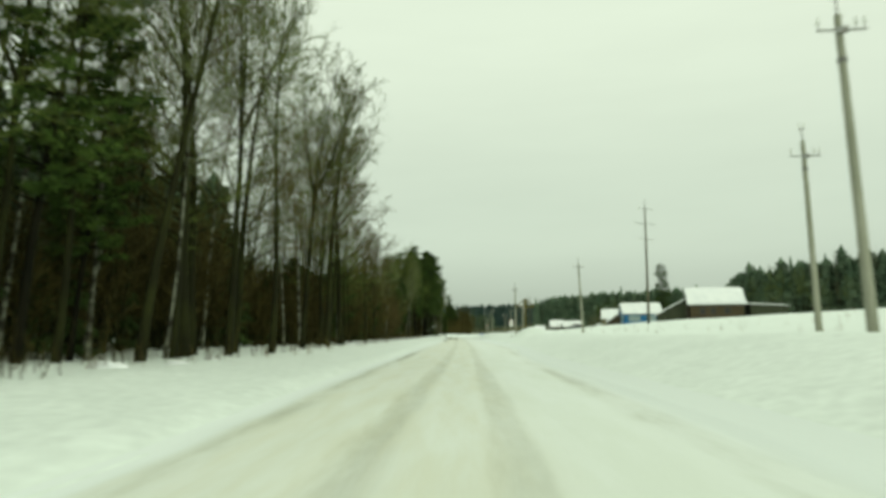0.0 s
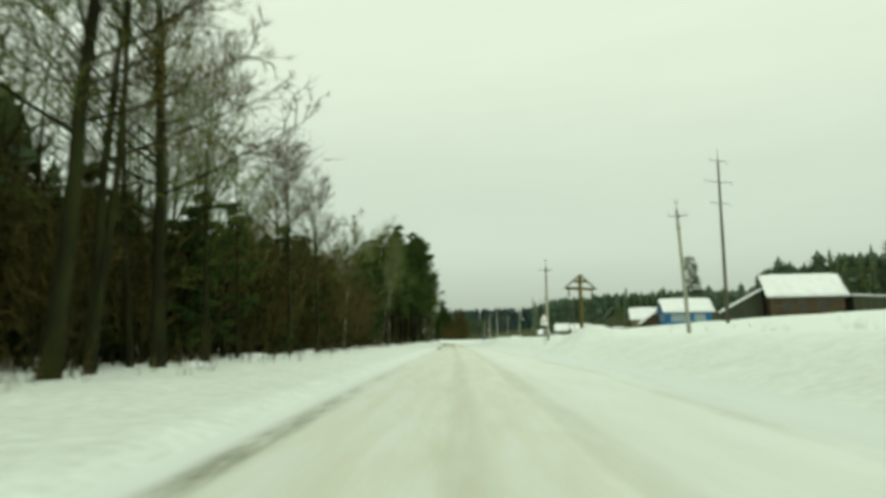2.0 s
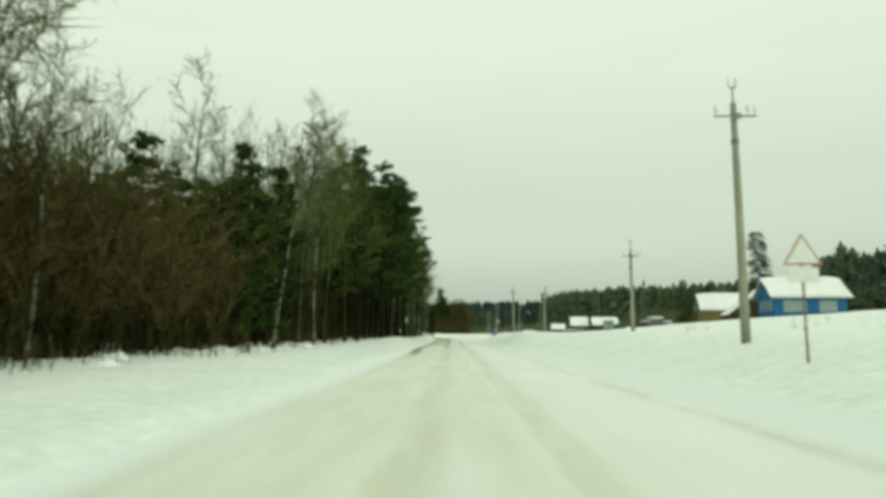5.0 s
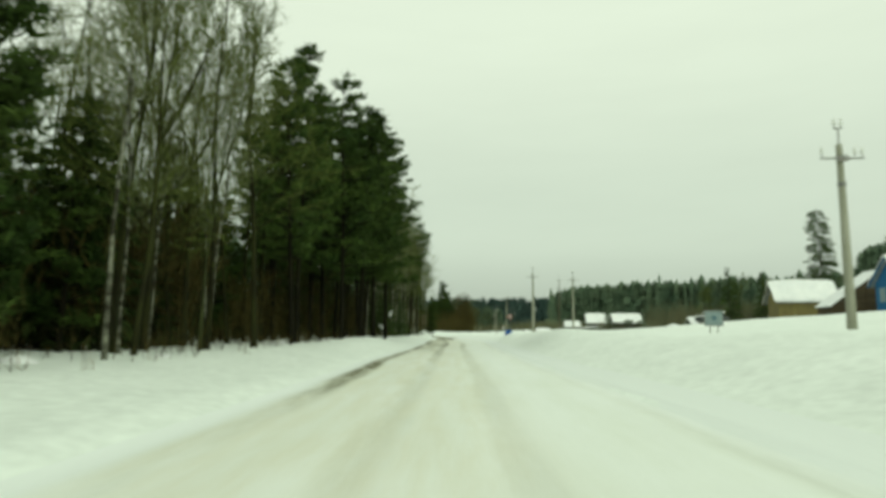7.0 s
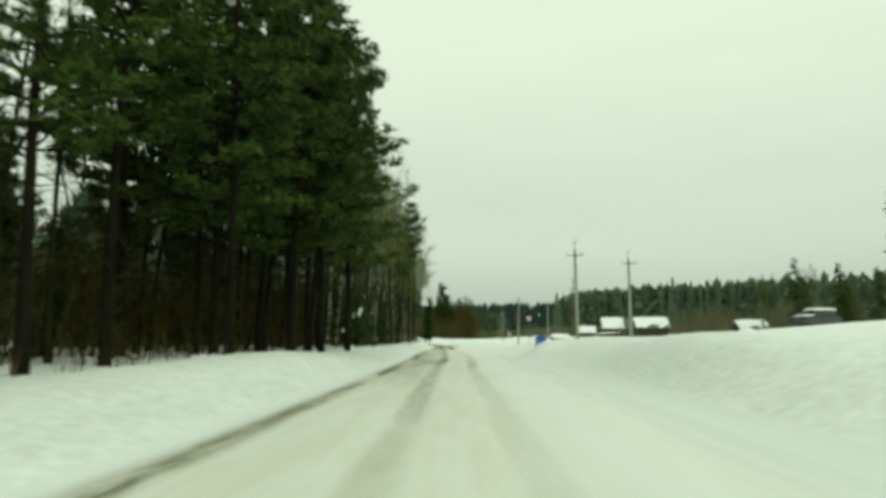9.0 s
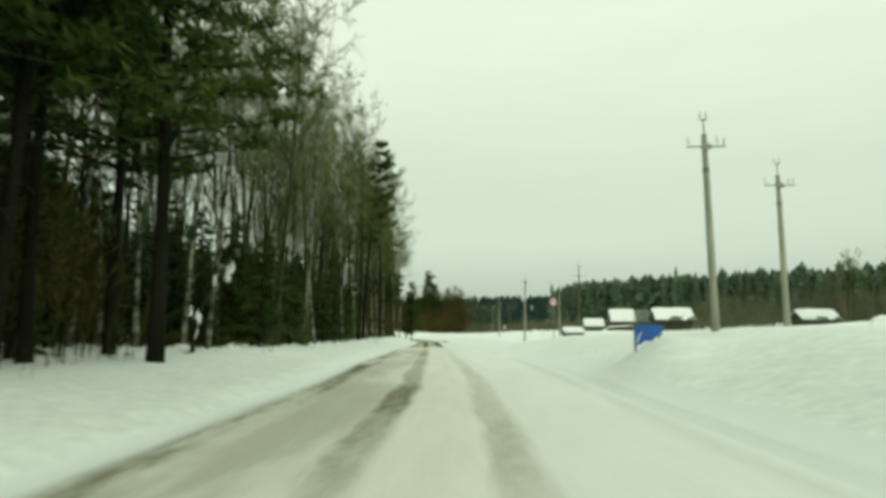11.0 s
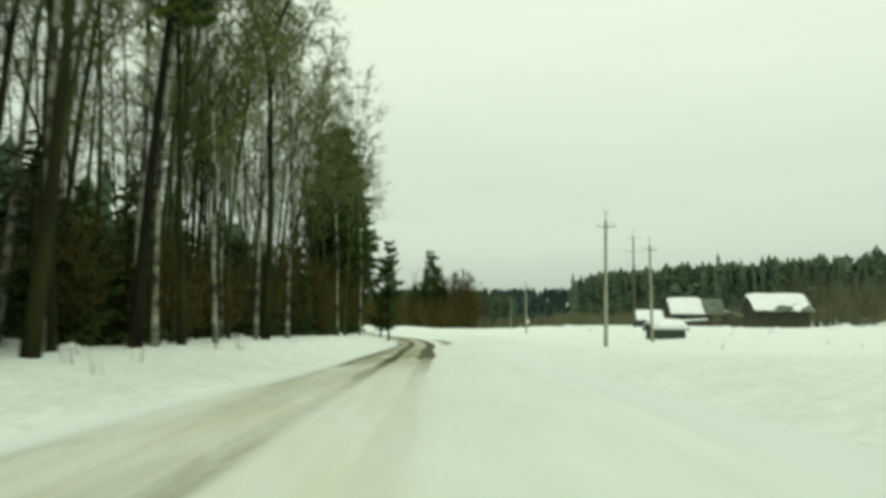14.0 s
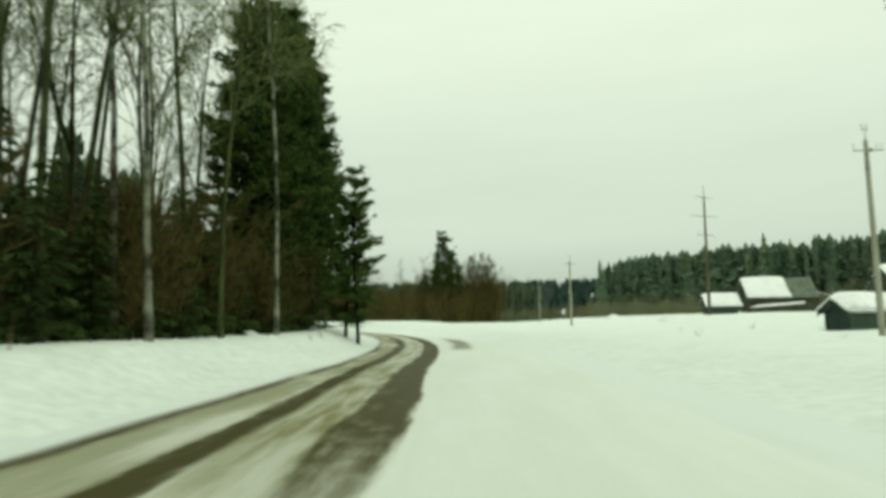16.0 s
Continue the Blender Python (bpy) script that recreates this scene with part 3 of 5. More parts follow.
def pine_tree(name, seed, height, radius, crown_from, spread, label, dense=1.0):
    """A Scots pine: bare trunk below, branches with clumps of needles above."""
    rng = random.Random(seed)
    root = thing(name, Matrix(), label, "tree", "trees of the roadside forest")
    wood, needles, dead = Geo(), Geo(), Geo()
    main = limb_points(rng, Vector((0, 0, -0.4)), Vector((rng.uniform(-0.03, 0.03), rng.uniform(-0.03, 0.03), 1)), height + 0.4, 12, 0.025, 0.02)
    wood.tube(main, [radius * f for f in [1.3, 1.05] + [1 - 0.9 * (i / 12) ** 1.2 for i in range(2, 13)]], 8)
    z = crown_from
    while z < 0.985:
        p, _ = along(main, z)
        top = (1 - z) / (1 - crown_from)
        reach = spread * min(1.0, 0.25 + 1.25 * top) * min(1.0, 0.6 + (1 - top) * 2.5)
        for _ in range(rng.choice((3, 4, 4, 5))):
            ang = rng.uniform(0, 6.283)
            length = reach * rng.uniform(0.6, 1.1)
            d = Vector((math.cos(ang), math.sin(ang), rng.uniform(-0.1, 0.35) + 0.5 * (1 - top) ** 2))
            b = limb_points(rng, p, d.normalized(), length, 2, 0.15, 0.1)
            wood.tube(b, [0.05, 0.03, 0.01], 3, False)
            flat = Vector((-math.sin(ang), math.cos(ang), 0))
            for k in range(int((3 + length * 1.3) * dense)):
                s = rng.uniform(0.25, 1.0)
                q, e = along(b, s)
                tip = q + flat * rng.choice((-1, 1)) * rng.uniform(0.0, 0.3) * length * (1.25 - s) + e * rng.uniform(0, 0.25) + Vector((0, 0, rng.uniform(-0.02, 0.22)))
                if (tip - q).length > 0.2:
                    thorn(dead, q, (tip - q).normalized(), (tip - q).length * 1.2, 0.04, rng)
                needle_clump(needles, rng, tip, rng.uniform(0.42, 0.68), 22)
        z += 0.034 * 19 / height * rng.uniform(0.7, 1.5)
    needle_clump(needles, rng, main[-1], 0.6, 30)
    for _ in range(14):
        p, _ = along(main, rng.uniform(0.12, crown_from))
        ang = rng.uniform(0, 6.283)
        b = limb_points(rng, p, Vector((math.cos(ang), math.sin(ang), 0.1)), rng.uniform(0.5, 1.8), 3, 0.15, -0.02)
        dead.tube(b, [0.03, 0.02, 0.014, 0.005], 3, False)
        for k in range(4):
            q, e = along(b, rng.uniform(0.3, 1))
            sliver(dead, q, turned(e, 0.8, rng.uniform(0, 6.28)), 0.5, 0.02, rng)
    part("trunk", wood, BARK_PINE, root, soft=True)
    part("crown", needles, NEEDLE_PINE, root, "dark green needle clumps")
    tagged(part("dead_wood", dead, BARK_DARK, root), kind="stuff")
    return root


def spruce_tree(name, seed, height, spread, label, power=0.85):
    """A young spruce: drooping branches in tiers down to the snow."""
    rng = random.Random(seed)
    root = thing(name, Matrix(), label, "tree", "spruces under the forest edge")
    wood, needles = Geo(), Geo()
    main = limb_points(rng, Vector((0, 0, -0.3)), Vector((0, 0, 1)), height + 0.3, 8, 0.02, 0.02)
    wood.tube(main, [0.011 * height * (1 - 0.92 * i / 8) for i in range(9)], 6)
    z = 0.06
    while z < 0.98:
        for _ in range(rng.choice((5, 6, 7))):
            p, _ = along(main, min(0.99, max(0.02, z + rng.uniform(-0.5, 0.5) * 0.42 / height)))
            ang = rng.uniform(0, 6.283)
            length = spread * (1 - z) ** power * rng.uniform(0.7, 1.1) + 0.12
            b = limb_points(rng, p, Vector((math.cos(ang), math.sin(ang), 0.15)).normalized(), length, 2, 0.08, -0.2)
            sliver(wood, b[0], (b[2] - b[0]).normalized(), (b[2] - b[0]).length, 0.04, rng)
            n = int(10 + length * 11)
            for k in range(n):
                q, e = along(b, 0.1 + 0.9 * (k + rng.random()) / n)
                side = Vector((-e.y, e.x, 0)) * rng.choice((-1, 1))
                d = (side * rng.uniform(0.5, 1) + e * 0.8 + Vector((0, 0, rng.uniform(-1.3, 0.15)))).normalized()
                w = e.cross(d).cross(d)
                w = (w.normalized() if w.length > 0.01 else Vector((0, 0, 1))) * 0.045
                s = 0.2 + 0.26 * length * rng.uniform(0.35, 0.9)
                needles.face(q - w, q + w, q + d * s * 0.6 + w * 0.9, q + d * s, q + d * s * 0.6 - w * 0.9)
        z += 0.42 / height * rng.uniform(0.8, 1.2)
    part("trunk", wood, BARK_DARK, root, soft=True)
    part("crown", needles, NEEDLE_SPRUCE, root, "dark green drooping needle sprays")
    return root


def shrub(name, seed, height, twig, label):
    """A clump of leafless shrub stems."""
    rng = random.Random(seed)
    root = thing(name, Matrix(), label, "shrub", "shrubs of the forest edge")
    stems, twigs = Geo(), Geo()
    for _ in range(11):
        ang, r = rng.uniform(0, 6.283), rng.uniform(0, 0.9)
        p = Vector((math.cos(ang) * r, math.sin(ang) * r, -0.2))
        d = Vector((math.cos(ang) * 0.25 * rng.random(), math.sin(ang) * 0.25 * rng.random(), 1)).normalized()
        length = height * rng.uniform(0.55, 1.05)
        b = limb_points(rng, p, d, length, 2, 0.1, 0.04)
        stems.tube(b, [0.03 * (1 - 0.45 * i) for i in range(3)], 3, False)
        for k in range(12):
            q, e = along(b, 0.24 + 0.75 * (k + rng.random()) / 12)
            way = turned(e, rng.uniform(0.35, 0.9), rng.uniform(0, 6.28))
            size = length * rng.uniform(0.12, 0.28)
            sliver(twigs, q, way, size, 0.045, rng, 0.15)
            for _ in range(4):
                w = q + way * size * rng.uniform(0.1, 0.95)
                thorn(twigs, w, turned(way, rng.uniform(0.4, 0.9), rng.uniform(0, 6.28)), size * rng.uniform(0.45, 0.85), 0.06, rng, 0.1)
    part("stem_clump", stems, BARK_DARK, root)
    part("crown", twigs, twig, root)
    return root


DARK_LABEL = "tall leafless alder with dark branching limbs in snow"
BIRCH_LABEL = "slender leafless birch with white bark in snow"
PINE_LABEL = "tall Scots pine with dark needles and bare lower trunk"
EDGE_LABEL = "broad Scots pine with dense dark crown at forest edge"
SPRUCE_LABEL = "young dark green spruce standing in forest snow"
SHRUB_LABEL = "dense brown leafless thicket at the forest edge"
RED_LABEL = "dense reddish brown leafless thicket at the forest edge"

KINDS = {
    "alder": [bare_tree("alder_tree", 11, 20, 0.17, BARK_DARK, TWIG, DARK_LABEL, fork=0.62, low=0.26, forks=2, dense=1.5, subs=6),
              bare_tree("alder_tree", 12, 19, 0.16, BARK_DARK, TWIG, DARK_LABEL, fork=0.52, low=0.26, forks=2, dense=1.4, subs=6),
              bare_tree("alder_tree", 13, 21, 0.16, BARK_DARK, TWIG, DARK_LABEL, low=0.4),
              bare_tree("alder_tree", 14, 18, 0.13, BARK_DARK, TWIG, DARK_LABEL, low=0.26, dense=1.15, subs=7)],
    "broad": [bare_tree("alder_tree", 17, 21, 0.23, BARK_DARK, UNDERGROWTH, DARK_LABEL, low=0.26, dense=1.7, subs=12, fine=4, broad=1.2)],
    "birch": [bare_tree("birch_tree", 21, 22, 0.12, BARK_BIRCH, TWIG_BIRCH, BIRCH_LABEL, True, low=0.4),
              bare_tree("birch_tree", 22, 21, 0.11, BARK_BIRCH, TWIG_BIRCH, BIRCH_LABEL, True, low=0.36, fork=0.5),
              bare_tree("birch_tree", 23, 20, 0.09, BARK_BIRCH, TWIG_BIRCH, BIRCH_LABEL, True, low=0.4, subs=9, fine=5, broad=1.3)],
    "aspen": [bare_tree("aspen_tree", 25, 22, 0.115, BARK_ASPEN, TWIG_BIRCH, "tall slim leafless aspen with grey green bark", True, low=0.38, subs=6),
              bare_tree("aspen_tree", 26, 20, 0.095, BARK_ASPEN, TWIG_BIRCH, "tall slim leafless aspen with grey green bark", True, low=0.34, fork=0.45, subs=6)],
    "alder_deep": [bare_tree("alder_tree", 15, 19, 0.14, BARK_DARK, TWIG, DARK_LABEL, dense=0.75, subs=5, fine=1),
                   bare_tree("alder_tree", 16, 20, 0.15, BARK_DARK, TWIG, DARK_LABEL, fork=0.4, dense=0.65, subs=5, fine=1)],
    "birch_deep": [bare_tree("birch_tree", 24, 21, 0.13, BARK_BIRCH, TWIG_BIRCH, BIRCH_LABEL, True, low=0.4, dense=0.8, subs=5, fine=1)],
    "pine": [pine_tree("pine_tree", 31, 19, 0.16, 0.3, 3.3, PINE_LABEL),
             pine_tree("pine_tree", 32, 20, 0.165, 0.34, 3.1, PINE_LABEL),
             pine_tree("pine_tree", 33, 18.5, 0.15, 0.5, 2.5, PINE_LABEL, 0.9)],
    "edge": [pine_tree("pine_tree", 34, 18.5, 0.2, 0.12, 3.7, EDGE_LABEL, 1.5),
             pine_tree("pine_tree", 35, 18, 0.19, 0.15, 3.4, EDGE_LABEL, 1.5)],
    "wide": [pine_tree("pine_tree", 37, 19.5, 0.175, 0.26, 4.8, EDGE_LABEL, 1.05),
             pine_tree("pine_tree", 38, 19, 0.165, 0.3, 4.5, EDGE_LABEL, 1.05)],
    "young": [pine_tree("pine_tree", 36, 10, 0.13, 0.14, 2.1, "young bushy Scots pine in the snow", 1.1)],
    "spruce": [spruce_tree("spruce_tree", 41, 8, 1.9, SPRUCE_LABEL), spruce_tree("spruce_tree", 42, 6, 1.6, SPRUCE_LABEL)],
    "shrub": [shrub("thicket_shrub", 51, 6, UNDERGROWTH, SHRUB_LABEL), shrub("thicket_shrub", 52, 5, UNDERGROWTH, SHRUB_LABEL)],
    "red": [shrub("thicket_shrub", 53, 7, TWIG_RED, RED_LABEL)],
}
unused = {id(ob): True for some in KINDS.values() for ob in some}


def plant(kind, x, y, size=1.0, which=None, spin=None, lean=0.0, rng=None):
    rng = rng or random.Random(int(x * 91 + y * 37))
    protos = KINDS[kind]
    proto = protos[rng.randrange(len(protos)) if which is None else which]
    angle = rng.uniform(0, 360) if spin is None else spin
    m = pose(x, y, ground_z(x, y) - 0.05, 0, lean, 0) @ pose(0, 0, 0, 0, 0, angle) @ Matrix.Scale(size, 4)
    if unused.pop(id(proto), False):
        proto.matrix_basis = m
        return proto
    # copies are taken of a thing at scale one
    own = proto.matrix_basis.copy()
    proto.matrix_basis = Matrix()
    made = copy_thing(proto, m)
    proto.matrix_basis = own
    return made


def stand(kind, x0, x1, y0, y1, count, lo=0.85, hi=1.15, gap=1.2):
    """Trees scattered over a stretch of forest, none closer than gap."""
    rng = random.Random(int(x0 * 13 + x1 * 7 + y0 * 31 + y1 * 3) + len(kind))
    done = []
    for _ in range(count * 12):
        if len(done) >= count:
            break
        x, y = rng.uniform(x0, x1), rng.uniform(y0, y1)
        if x > road_left(y) - 4.2 and x < road_right(y) + 4:
            continue
        if all((x - a) ** 2 + (y - b) ** 2 > gap * gap for a, b in done):
            done.append((x, y))
            deep = kind in ("alder", "birch") and (x < -13 or x > 20 or y > 280)
            lean = rng.gauss(0, 2.2) if kind in ("alder", "birch", "aspen") else 0.0
            plant(kind + "_deep" if deep else kind, x, y, rng.uniform(lo, hi), lean=lean, rng=rng)


def thicket(name, seed, spots, label, mat=UNDERGROWTH):
    """A mass of bare bushes deeper in the wood, in one mesh. spots: x0, x1, y0, y1, count, tall."""
    rng = random.Random(seed)
    g = Geo()
    for x0, x1, y0, y1, count, tall in spots:
        for _ in range(count):
            x, y = rng.uniform(x0, x1), rng.uniform(y0, y1)
            if road_left(y) - 4.2 < x < road_right(y) + 4:
                continue
            z, h = ground_z(x, y), tall * rng.uniform(0.6, 1.1)
            for _ in range(6):
                p = Vector((x + rng.gauss(0, 0.5), y + rng.gauss(0, 0.5), z - 0.1))
                d = Vector((rng.uniform(-0.3, 0.3), rng.uniform(-0.3, 0.3), 1)).normalized()
                stem = h * rng.uniform(0.6, 1.0)
                sliver(g, p, d, stem, 0.06, rng)
                for _ in range(9):
                    s = rng.uniform(0.26, 0.95)
                    sliver(g, p + d * stem * s, turned(d, rng.uniform(0.3, 0.9), rng.uniform(0, 6.28)), h * rng.uniform(0.12, 0.26), 0.06, rng, 0.1)
    tagged(part(name, g, mat), label, "bushes", kind="stuff")


# the first stretch: alders, a few dark conifers
plant("pine", -11.8, 11.5, 0.92, 0)
plant("pine", -13.0, 16.0, 0.7, 0)
plant("broad", -9.9, 18.6, 0.95, 0)
plant("broad", -11.4, 22.8, 0.95, 0)
stand("pine", -24, -15, 2, 16, 3, 0.5, 0.62, 1.8)
stand("alder", -20, -10.5, 4, 16, 6, 0.8, 1.0, 1.8)
stand("spruce", -16, -11.5, 0, 13, 6, 1.0, 1.7, 1.6)
for x, y, w, s, lean in ((-9.2, 5.0, 2, 1.0, 0), (-8.9, 13.2, 2, 1.0, 9), (-9.4, 16.5, 3, 1.0, 0), (-9.0, 21.0, 1, 1.05, 3), (-8.5, 25.5, 2, 1.0, 0),
                         (-8.4, 31.3, 1, 1.0, 2), (-10.6, 47.0, 3, 0.85, 0), (-9.6, 50.5, 2, 0.62, 0), (-10.6, 53.5, 0, 0.55, 0),
                         (-10.2, 56.0, 1, 0.56, 0),
                         (-13.5, 86.0, 1, 0.52, 0), (-14.5, 92.0, 3, 0.55, 0), (-13.0, 108.0, 1, 0.7, 0)):
    plant("alder", x, y, s, w, None, lean)
plant("broad", -9.0, 40.3, 0.95, 0)
plant("alder", -9.3, 42.4, 0.98, 3)
plant("broad", -8.9, 45.4, 0.88, 0)
plant("alder", -10.2, 44.0, 0.95, 0)
plant("birch", -9.3, 46.0, 0.85, 1)
plant("broad", -10.8, 26.5, 0.9, 0)
plant("broad", -9.6, 63.0, 0.6, 0)
plant("broad", -9.9, 71.5, 0.6, 0)
plant("broad", -11.5, 67.5, 0.62, 0)
plant("birch", -9.8, 81.0, 0.6, 2)
plant("birch", -10.6, 84.5, 0.52, 2)
stand("alder", -30, -12, 8, 42, 36, 0.8, 1.05, 1.4)
stand("alder", -30, -12, 42, 66, 30, 0.6, 0.85, 1.3)
stand("birch", -26, -9.5, 10, 60, 16, 0.65, 0.85, 1.5)
stand("shrub", -24, -14.6, 8, 66, 84, 0.8, 1.35, 0.8)
stand("shrub", -20, -15.0, 6, 44, 14, 1.3, 1.7, 0.9)
stand("spruce", -26, -14.5, 12, 66, 22, 0.7, 1.3, 1.5)
# young pines and thicket
stand("young", -17, -11.6, 46, 64, 16, 0.55, 0.8, 1.2)
stand("shrub", -16, -11.4, 44, 64, 20, 0.9, 1.3, 0.9)
stand("young", -17, -10.9, 64, 86, 34, 0.66, 0.88, 1.0)
stand("spruce", -15, -11.6, 64, 84, 10, 0.7, 1.0, 1.2)
stand("alder", -30, -14, 66, 90, 16, 0.42, 0.55, 1.5)
stand("shrub", -14, -10.8, 64, 90, 18, 1.0, 1.4, 0.8)
stand("shrub", -16, -10.4, 62, 92, 44, 0.65, 1.0, 0.9)
stand("red", -17, -10.6, 85, 100, 34, 0.65, 1.0, 0.8)
stand("young", -15, -10.8, 95, 107, 7, 0.75, 1.0, 1.2)
stand("shrub", -16, -10.5, 98, 108, 10, 0.8, 1.2, 1.0)
stand("shrub", -22, -13.6, 106, 126, 20, 0.8, 1.3, 0.9)
stand("birch", -30, -10, 92, 126, 20, 0.52, 0.7, 1.4)
plant("birch", -9.0, 109.0, 0.75, 2)
stand("alder", -34, -11.5, 92, 126, 54, 0.5, 0.74, 1.2)
stand("spruce", -19, -13.4, 103, 127, 12, 0.75, 1.3, 1.2)
stand("pine", -16, -13, 103, 112, 2, 0.42, 0.52, 1.5)
thicket("edge_thicket", 60, ((-26, -15, 106, 130, 112, 7.5), (-28, -16, 128, 172, 100, 6.5), (-24, -14, 64, 108, 60, 5.0)), "dense brown leafless bushes along the forest edge")
stand("young", -24, -15, 126, 142, 6, 0.9, 1.2, 1.8)
stand("young", -21, -13.2, 108, 137, 11, 0.6, 1.0, 1.6)
stand("alder", -22, -12, 110, 137, 16, 0.75, 0.95, 1.6)
# the pine stand
plant("pine", -9.6, 129.5, 0.93, 0)
plant("pine", -10.6, 134.5, 1.0, 1)
plant("alder", -9.5, 122.5, 0.88, 0)
plant("alder", -11.5, 116.0, 0.85, 1)
plant("alder", -9.8, 112.0, 0.72, 3)
plant("alder", -11.4, 113.5, 0.8, 0)
plant("alder", -10.6, 119.5, 0.85, 2)
plant("young", -11.0, 105.5, 1.05, 0)
plant("young", -11.8, 102.8, 1.12, 0)
plant("birch", -9.0, 100.0, 0.58, 0, None, 6.0)
plant("aspen", -10.4, 118.5, 0.8, 1)
for x, y, w, s in ((-8.5, 138.5, 1, 0.98), (-8.5, 146.5, 0, 1.0), (-7.9, 150.5, 1, 1.05), (-7.7, 157.0, 0, 1.06), (-10.2, 159.5, 1, 1.0), (-11.0, 143.5, 0, 1.03)):
    plant("wide", x, y, s, w)
for x, y, w, s in ((-9.3, 153.5, 0, 1.0), (-8.9, 147.8, 2, 1.0), (-9.9, 155.5, 1, 1.0), (-10.6, 149.0, 0, 1.0)):
    plant("pine", x, y, s, w)
stand("pine", -15, -11.2, 140, 158, 9, 0.88, 1.08, 2.0)
stand("pine", -27, -15, 144, 178, 8, 0.85, 1.05, 2.2)
stand("young", -22, -14, 144, 176, 9, 0.6, 1.0, 1.8)
stand("shrub", -15, -11, 134, 164, 7, 0.7, 1.1, 1.2)
for x, y, s in ((-9.6, 171.5, 0.75), (-10.2, 174.0, 0.95), (-9.5, 176.5, 0.8), (-11.0, 178.5, 1.0), (-10.0, 187.5, 0.62), (-9.7, 190.5, 0.66), (-10.2, 193.5, 0.8), (-9.8, 196.0, 0.7), (-11.2, 197.5, 0.9)):
    plant("spruce", x, y, s)
stand("birch", -22, -8.2, 164, 182, 14, 0.85, 1.1, 1.4)
stand("aspen", -20, -8.3, 164, 182, 12, 0.85, 1.1, 1.4)
stand("alder", -34, -13.5, 160, 182, 9, 0.85, 1.1, 1.4)
stand("spruce", -34, -13, 128, 184, 22, 0.7, 1.1, 1.5)
# tall birches with spruces below
stand("spruce", -17, -11.5, 170, 200, 20, 0.7, 1.15, 1.3)
stand("spruce", -13.5, -10.8, 198, 246, 26, 0.3, 0.75, 1.0)
stand("shrub", -12.5, -9.0, 198, 246, 30, 0.35, 0.7, 0.8)
stand("spruce", -15, -11.2, 196, 246, 22, 0.4, 0.8, 1.0)
thicket("deep_thicket", 58, ((-24, -12.5, 176, 258, 170, 6.5), (-24, -15, 128, 166, 30, 4.5), (-24, -13, 160, 180, 24, 4.5)), "dense brown leafless bushes deep in the forest")
stand("birch", -22, -8.9, 178, 240, 24, 0.85, 1.1, 1.6)
stand("aspen", -20, -8.8, 176, 238, 46, 0.85, 1.12, 1.3)
stand("alder", -36, -13, 178, 262, 44, 0.85, 1.1, 1.5)
stand("spruce", -16, -10.6, 180, 262, 46, 0.35, 0.8, 1.2)
stand("spruce", -30, -15, 180, 262, 34, 0.7, 1.1, 1.4)
plant("pine", -9.2, 202.5, 1.02, 2)
plant("birch", -8.7, 227.5, 0.98, 2)
for x, y, w, s in ((-9.0, 203.2, 2, 1.0), (-8.9, 207.4, 2, 1.0), (-9.1, 212.2, 2, 1.05), (-8.9, 216.2, 1, 0.92), (-9.5, 193.0, 2, 1.0)):
    plant("birch", x, y, s, w)
plant("alder", -8.9, 212.8, 1.02, 0)
plant("alder", -9.2, 205.4, 0.95, 3)
plant("alder", -9.0, 198.0, 1.0, 2)
plant("alder", -9.6, 199.6, 0.95, 3)
plant("birch", -8.8, 237.0, 1.05, 2)
for x, y, w, s in ((-12.4, 247.0, 1, 0.92), (-13.6, 250.0, 0, 1.08), (-13.2, 252.5, 0, 1.0), (-13.9, 257.0, 1, 1.28), (-13.8, 257.3, 1, 1.0), (-15.6, 261.0, 0, 1.27)):
    plant("edge", x, y, s, w)
for x, y, w, s in ((-13.4, 246.5, 0, 0.98), (-14.6, 251.5, 1, 1.1), (-14.6, 259.5, 0, 1.1), (-13.0, 249.5, 1, 0.85), (-13.7, 254.0, 1, 1.05)):
    plant("edge", x, y, s, w)
plant("edge", -7.7, 247.4, 0.52, 1)
plant("young", -8.7, 248.8, 0.75, 0)
stand("aspen", -19, -13.5, 226, 256, 10, 0.85, 1.08, 1.2)
stand("spruce", -14, -10.8, 224, 256, 16, 0.5, 0.8, 1.2)
stand("shrub", -15, -10.8, 222, 256, 30, 0.6, 0.95, 0.8)
plant("aspen", -9.2, 232.8, 0.9, 1)
# beyond the bend
plant("edge", -9.6, 357.0, 1.08, 0)
plant("edge", -11.6, 356.0, 0.8, 1)
plant("edge", -6.6, 358.0, 0.7, 1)
plant("wide", -9.2, 357.8, 0.98, 1)
plant("alder", -1.5, 372.0, 0.82, 1)
plant("alder", 1.5, 377.0, 0.75, 3)
plant("alder", -4.5, 376.0, 0.75, 0)
plant("edge", -13.6, 359.0, 0.62, 0)
for x, y, s in ((-8.0, 370.0, 0.42), (-6.0, 373.5, 0.36), (-14.8, 369.0, 0.4), (-3.0, 371.0, 0.3)):
    plant("edge", x, y, s, 0)
plant("broad", -1.2, 360.0, 0.72, 0)
plant("broad", 0.6, 361.5, 0.66, 0)
plant("broad", -3.2, 362.0, 0.68, 0)
plant("broad", 2.0, 372.0, 0.5, 0)
plant("broad", 0.2, 357.5, 0.6, 0)
plant("broad", -2.2, 359.0, 0.7, 0)
plant("broad", -15.5, 358.0, 0.5, 0)
plant("broad", -18.5, 357.0, 0.44, 0)
plant("wide", -7.6, 359.2, 0.8, 0)
